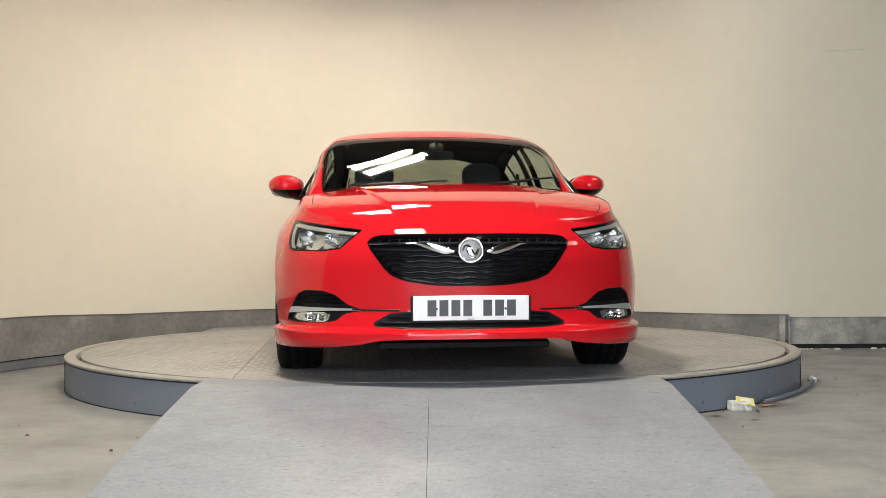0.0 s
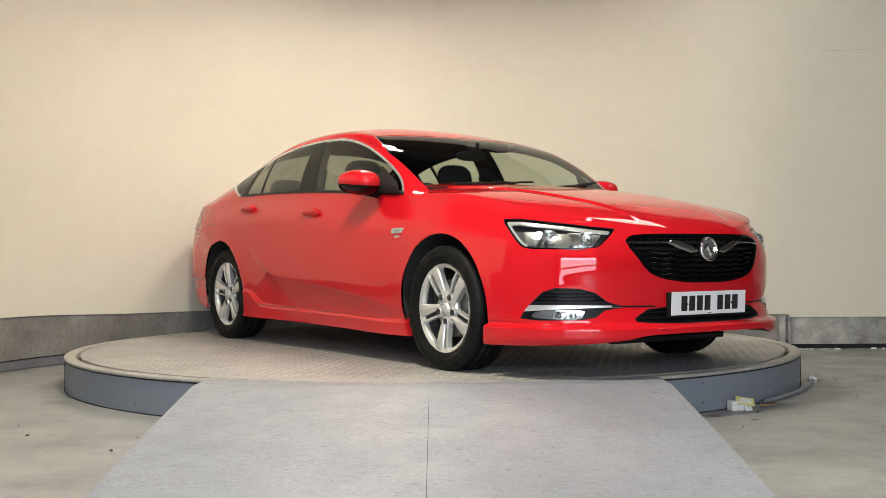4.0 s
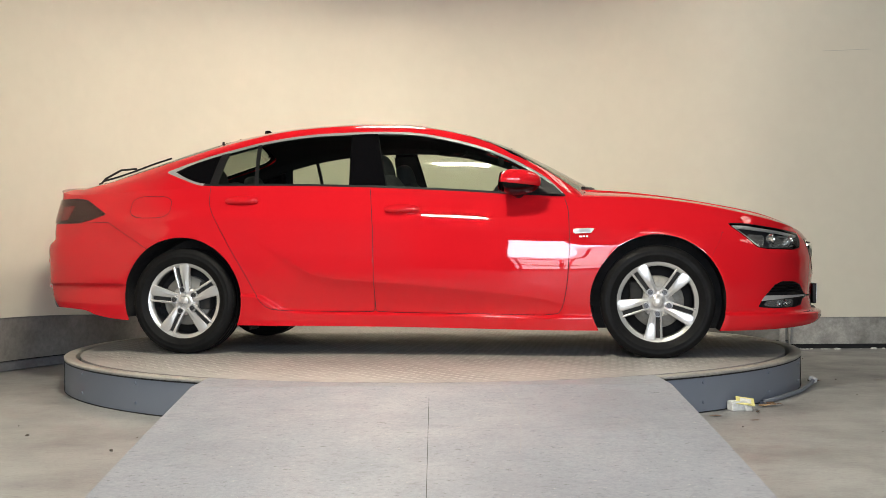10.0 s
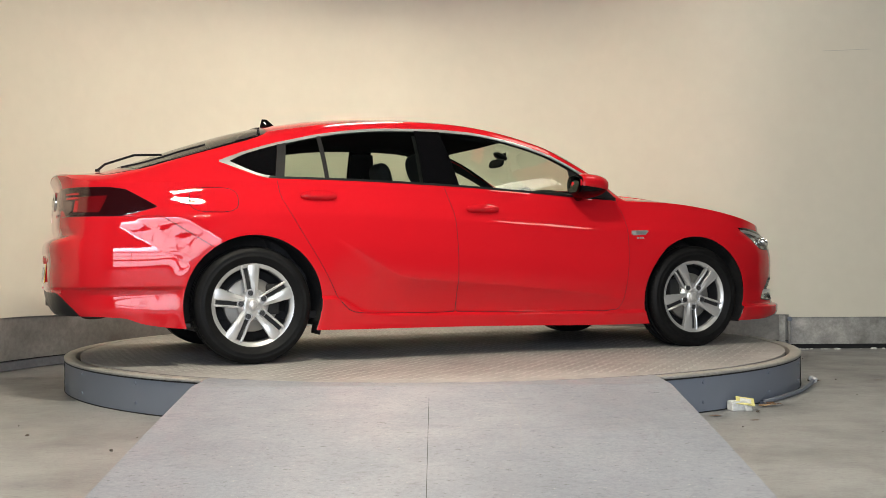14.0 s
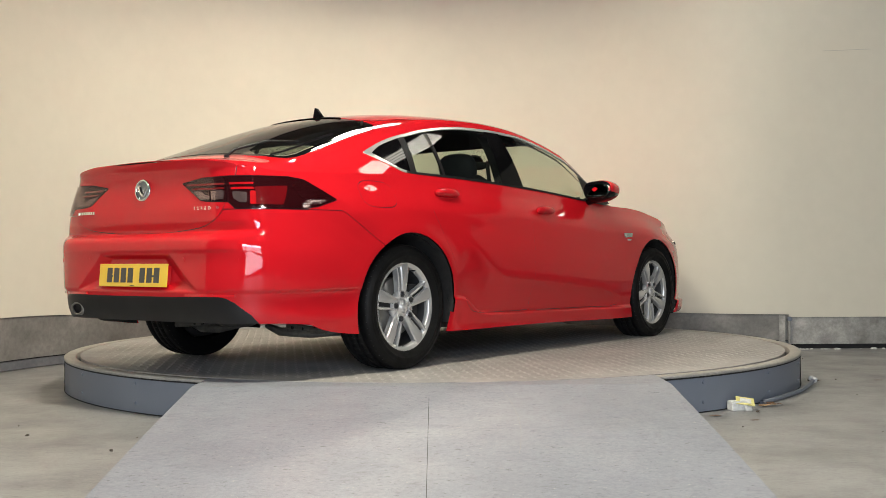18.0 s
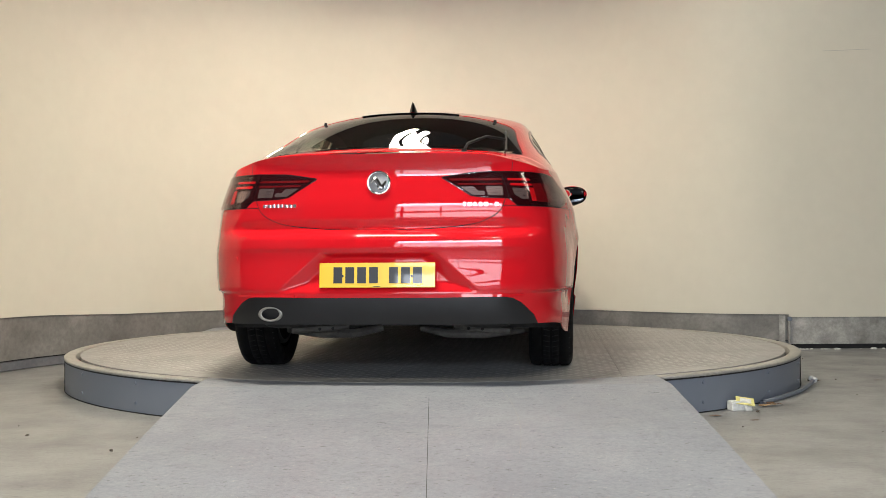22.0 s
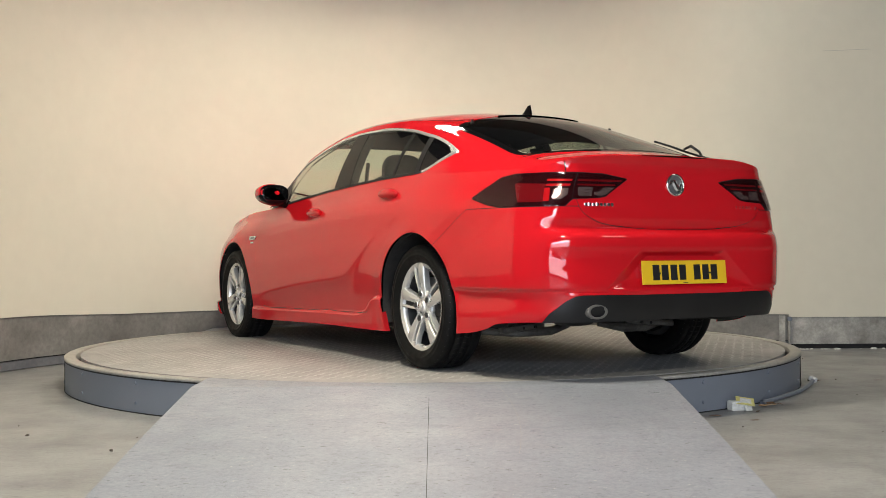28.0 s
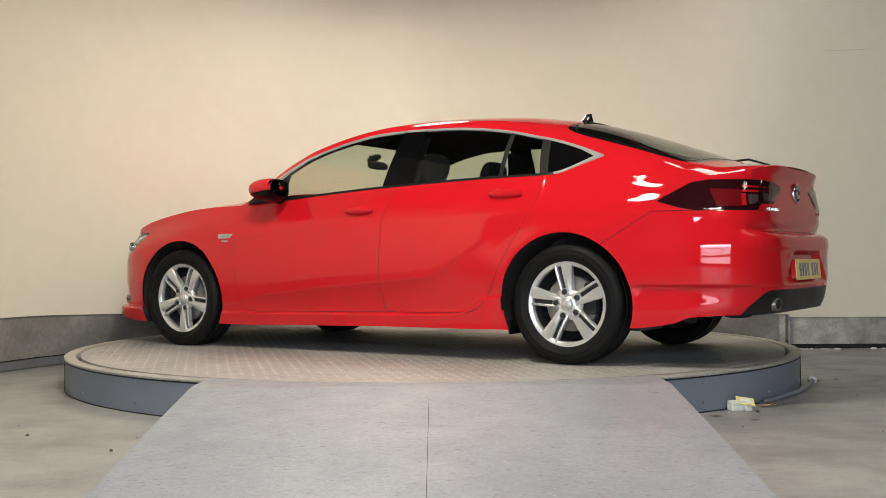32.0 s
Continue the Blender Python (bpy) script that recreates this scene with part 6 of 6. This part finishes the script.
# ---- door mirrors, handles, badges, wipers, aerial ----
for side in (1, -1):
    cap = blob(0.165, 0.105, 0.072, 2.3, 36, 26)
    for v in cap.verts:
        k = v.co.y / 0.105
        v.co.z *= 1 - 0.18 * max(k, 0) + 0.10 * max(-k, 0)
        v.co.x = v.co.x * (1.0 if v.co.x > 0 else 0.40) - 0.03 * max(k, 0) ** 2
        v.co.z += 0.010 * k
    low = cap.copy()
    bmesh.ops.bisect_plane(cap, geom=cap.verts[:] + cap.edges[:] + cap.faces[:], plane_co=(0, 0, -0.012), plane_no=(0.10, 0, 1), clear_inner=True)
    bmesh.ops.bisect_plane(low, geom=low.verts[:] + low.edges[:] + low.faces[:], plane_co=(0, 0, -0.013), plane_no=(0.10, 0, 1), clear_outer=True)
    for b in (cap, low):
        for v in b.verts:
            v.co.y *= side
    m = pose(0.60, side * 0.922, 1.010)
    MIR = placed(part("door_mirror", cap, M_RED, CAR, "red door mirror with black lower half", smooth=True, angle=60), m)
    part("mirror_base", low, M_GLOSS, MIR, smooth=True, angle=60)
    part("mirror_rim", blob(0.006, 0.101, 0.062, 2.8, 28, 12), M_GLOSS, MIR, smooth=True).matrix_basis = pose(-0.056, side * -0.004, 0.002)
    part("mirror_glass", blob(0.004, 0.090, 0.052, 3.0, 24, 12), M_MIRROR, MIR, smooth=True).matrix_basis = pose(-0.062, side * -0.004, 0.002, 0, 5, side * 5)
    part("mirror_foot", tube([(0.01, side * -0.06, -0.045), (0.02, side * -0.10, -0.058), (0.03, side * -0.135, -0.066)], [0.035, 0.028, 0.03]), M_GLOSS, MIR, smooth=True)
    part("mirror_sail", prism([(0.0, 0.0), (0.30, -0.02), (0.24, 0.045), (0.10, 0.12), (0.0, 0.175)], 0.004), M_BLACK, DOORS["f", side], "black triangle behind the mirror").matrix_basis = \
        pose(0.585, side * 0.815, 0.955, 90, 0, 0) @ pose(0, 0, 0, side * 24, 0, 0)
    for key, x, z in (("f", -0.055, 0.858), ("r", -1.045, 0.922)):
        p, n = on_side(x, z, side)
        h = blob(0.106, 0.025, 0.026, 2.4, 32, 14)
        for v in h.verts:
            v.co.y += -0.006 * (v.co.x / 0.11) ** 2 * 1.0
        placed(part("door_handle", h, M_RED, DOORS[key, side], smooth=True, angle=60), frame_at(p + n * 0.014, n))
        cupm = blob(0.082, 0.024, 0.004, 2.4, 28, 8)
        placed(part("handle_cup", cupm, M_RED, DOORS[key, side], smooth=True), frame_at(p + n * 0.002 - Vector((0, 0, 0.006)), n))
    # side badge and bars
    p, n = on_side(1.005, 0.722, side)
    bd = placed(part("side_badge", prism([(-0.062, -0.006), (-0.050, -0.016), (0.040, -0.012), (0.062, 0.012), (0.045, 0.016), (-0.058, 0.014)], 0.006, 0.002), M_SATIN, CAR, "small chrome side badge"), frame_at(p + n * 0.004, n))
    part("badge_inset", prism([(-0.030, -0.008), (0.030, -0.006), (0.040, 0.009), (-0.028, 0.009)], 0.0075), M_ALLOY_D, bd)
    for k in range(3):
        part("badge_bar", boxed(-0.018 + 0.018 * k, -0.032, 0.002, 0.013, 0.010, 0.003), M_SATIN, bd)


def wiper(points, blade_pts, parent, name):
    """An arm along points and a blade along blade_pts."""
    w = part(name, join([tube(points, 0.007, 8)]), M_BLACK, parent, smooth=True)
    part("wiper_blade", join([tube(blade_pts, 0.006, 6)]), M_BLACK, w)
    b = bmesh.new()
    cyl(b, Matrix.Translation(points[0]), 0.014, 0.012, 0.014, 16)
    part("wiper_pivot", b, M_BLACK, w, smooth=True)
    return w


def glass_z(x, y):
    """Height of the cabin's skin."""
    k = np.argmin((CABIN.V[:, 0] - x) ** 2 + (CABIN.V[:, 1] - abs(y)) ** 2)
    return float(CABIN.V[k, 2])


def on_glass(pts, lift):
    return [(x, y, glass_z(x, y) + lift) for x, y in pts]


part("scuttle", strip([[Vector((1.08 - 0.34 * y * y, y, float(hood_z(1.05)) - 0.035 * y * y - 0.004)), Vector((0.98 - 0.34 * y * y, y, float(hood_z(1.0)) - 0.03 * y * y - 0.006)),
                        Vector((0.98 - 0.34 * y * y, y, 0.94)), Vector((1.08 - 0.34 * y * y, y, 0.94))] for y in np.linspace(-0.74, 0.74, 31)]), M_BLACK, CAR, "black scuttle panel below the windscreen")
for y0, y1 in ((0.10, 0.66), (-0.52, 0.02)):
    pts = [(1.09 - 0.36 * (y0 + (y1 - y0) * t) ** 2 - 0.05 * t, y0 + (y1 - y0) * t) for t in np.linspace(0, 1, 8)]
    wiper(on_glass(pts[:6], 0.006), on_glass([(x - 0.012, y) for x, y in pts[1:]], 0.004), CAR, "wiper_arm")
# rear wiper standing on the glass
wiper([(-2.19, -0.37, glass_z(-2.19, 0.37) + 0.012), (-2.15, -0.385, glass_z(-2.15, 0.385) + 0.040), (-2.0, -0.465, glass_z(-2.0, 0.465) + 0.055), (-1.86, -0.545, glass_z(-1.86, 0.545) + 0.030)],
      on_glass([(-2.08, -0.56), (-1.98, -0.557), (-1.86, -0.552), (-1.74, -0.547), (-1.62, -0.54)], 0.016), TAILGATE, "rear_wiper")
rows = []
for k in range(9):
    t = k / 8
    z = 0.057 * t
    x0, x1 = 0.075 - 0.085 * t ** 0.8, -0.055 + 0.012 * t - 0.0
    x0 = max(x0, x1 + 0.012)
    w = 0.022 * (1 - t) ** 0.8 + 0.003
    rows.append([Vector((x0 + (x1 - x0) * u, w * s * math.sin(math.pi * min(u * 1.0 + 0.0, 1.0)) ** 0.7, z)) for u, s in ((0, 1), (0.25, 1), (0.5, 1), (0.8, 1), (1, 1), (0.8, -1), (0.5, -1), (0.25, -1))])
part("aerial_fin", strip(rows), M_GLOSS, CAR, "black shark-fin aerial", smooth=True).matrix_basis = pose(-1.135, 0, glass_z(-1.135, 0) - 0.004, 0, 3, 0)
part("brake_light", join([tube(on_glass([(-1.255, y) for y in np.linspace(-0.27, 0.27, 11)], 0.0), 0.007, 8)]), M_GLOSS, CAR, "dark high-level brake light")
for y in (0.47, -0.47):
    b = bmesh.new()
    cyl(b, pose(-1.30, y, glass_z(-1.30, y) + 0.006), 0.010, 0.007, 0.018, 10)
    part("tailgate_stop", b, M_BLACK, CAR, smooth=True)

# ---- inside ----
def build_seat(x, y, rear=False):
    s = part("front_seat", blob(0.26, 0.25, 0.085, 3.2), M_CLOTH, CAR, "dark cloth car seat", smooth=True, angle=60)
    s.matrix_basis = pose(x, y, 0.47, 0, -6, 0)
    part("seat_back", blob(0.075, 0.245, 0.33, 3.0), M_CLOTH, s, smooth=True, angle=60).matrix_basis = pose(-0.30, 0, 0.36, 0, -16, 0)
    part("headrest", blob(0.055, 0.135, 0.095, 2.8), M_CLOTH, s, smooth=True, angle=60).matrix_basis = pose(-0.405, 0, 0.710, 0, -10, 0)
    for dy in (-0.06, 0.06):
        part("headrest_post", tube([(-0.375, dy, 0.60), (-0.41, dy, 0.72)], 0.007, 8), M_SATIN, s)
    return s


for y in (0.37, -0.37):
    build_seat(0.21, y)
bench = part("rear_seat", blob(0.26, 0.63, 0.09, 4.0, 40), M_CLOTH, CAR, "dark cloth rear bench", smooth=True, angle=60)
bench.matrix_basis = pose(-0.95, 0, 0.48)
part("seat_back", blob(0.09, 0.62, 0.27, 4.0, 40), M_CLOTH, bench, smooth=True, angle=60).matrix_basis = pose(-0.30, 0, 0.28, 0, -24, 0)
for y in (0.38, 0.0, -0.38):
    part("headrest", blob(0.05, 0.135, 0.088 if y else 0.06, 3.0), M_CLOTH, bench, smooth=True, angle=60).matrix_basis = pose(-0.43, y, 0.60 if y else 0.56, 0, -14, 0)
part("parcel_shelf", boxed(-1.62, 0, 0.96, 0.62, 1.22, 0.03, (0, 4, 0), 0.01), M_TRIM, CAR)
part("cabin_floor", boxed(-0.3, 0, 0.26, 2.7, 1.50, 0.04), M_TRIM, CAR)
part("dashboard", join([blob(0.24, 0.70, 0.11, 3.5, 44)]), M_TRIM, CAR, smooth=True, angle=60).matrix_basis = pose(0.72, 0, 0.885, 0, 10, 0)
part("instrument_hood", join([blob(0.09, 0.16, 0.05, 2.6)]), M_TRIM, CAR, smooth=True).matrix_basis = pose(0.60, -0.37, 0.965)
part("centre_console", boxed(0.12, 0, 0.50, 0.95, 0.24, 0.42, (0, -4, 0), 0.03), M_TRIM, CAR)
v, f = spin_profile([(0.172, 0.0), (0.182, 0.014), (0.192, 0.0), (0.182, -0.014)], 40, True)
sw = mesh_ob("steering_wheel", v, f, M_TRIM, CAR, "black steering wheel")
sw.matrix_basis = pose(0.40, -0.37, 0.86, 0, -66, 0)
part("wheel_spokes", join([boxed(0, 0, -0.01, 0.05, 0.34, 0.02, bevel=0.006), blob(0.06, 0.075, 0.02, 2.5), boxed(-0.09, 0, -0.01, 0.16, 0.05, 0.02, bevel=0.006)]), M_TRIM, sw)
part("steering_column", tube([(0.42, -0.37, 0.85), (0.62, -0.37, 0.78)], 0.05), M_TRIM, CAR)
im = part("inside_mirror", blob(0.012, 0.115, 0.030, 3.0), M_TRIM, CAR, smooth=True)
im.matrix_basis = pose(0.44, 0.0, 1.215, 0, 10, 0)
part("mirror_stalk", tube([(0.03, 0, 0.02), (0.06, 0, 0.06), (0.05, 0, 0.085)], 0.012), M_TRIM, im)
part("sensor_housing", blob(0.05, 0.045, 0.018, 2.6), M_BLACK, CAR, smooth=True).matrix_basis = pose(0.47, 0, 1.265, 0, 27, 0)
for side in (1, -1):
    # door cards and the linings of the posts
    cabin_inner = CABIN.cut(lambda p: np.maximum(1.02 - p.Q[:, 0], np.maximum(p.V[:, 0] - 0.9, -2.0 - p.V[:, 0])))[0].cut(dlo(0.0))[1].moved(-0.035)
    cabin_inner.ob("post_lining", M_TRIM, side=side)
    fdoor.moved(-0.06).ob("door_card", M_TRIM, DOORS["f", side], side=side)
    rdoor.moved(-0.06).ob("door_card", M_TRIM, DOORS["r", side], side=side)
    quarter_plain.moved(-0.05).ob("boot_lining", M_TRIM, side=side)
    b_post.moved(-0.05).ob("post_trim", M_TRIM, side=side)
    part("grab_rail", tube([(0.14, side * 0.56, 1.33), (0.10, side * 0.55, 1.30), (-0.05, side * 0.55, 1.315), (-0.09, side * 0.56, 1.345)], 0.010), M_TRIM, CAR)
roof_in = cabin.cut(lambda p: p.Q[:, 0] - 0.98)[0].cut(lambda p: -2.0 - p.V[:, 0])[0].moved(-0.025)
roof_in.both().ob("headliner", mat("headliner_cloth", (0.012, 0.012, 0.012), 0.95, spec=0.05))
belt = lambda s: [(-0.32, s * 0.63, 1.16), (-0.33, s * 0.655, 1.0), (-0.34, s * 0.68, 0.8)]
for s in (1, -1):
    part("seat_belt", tube(belt(s), 0.012, 6), M_TRIM, CAR)


def motions():
    walk(DISC, [(t, pose(0, 0, ZT, 0, 0, a)) for t, a in SPIN])
    walk(CAR, [(t, pose(0, 0, ZT, 0, 0, a) @ pose(CAR_OFF[0], CAR_OFF[1], 0)) for t, a in SPIN])


motions()
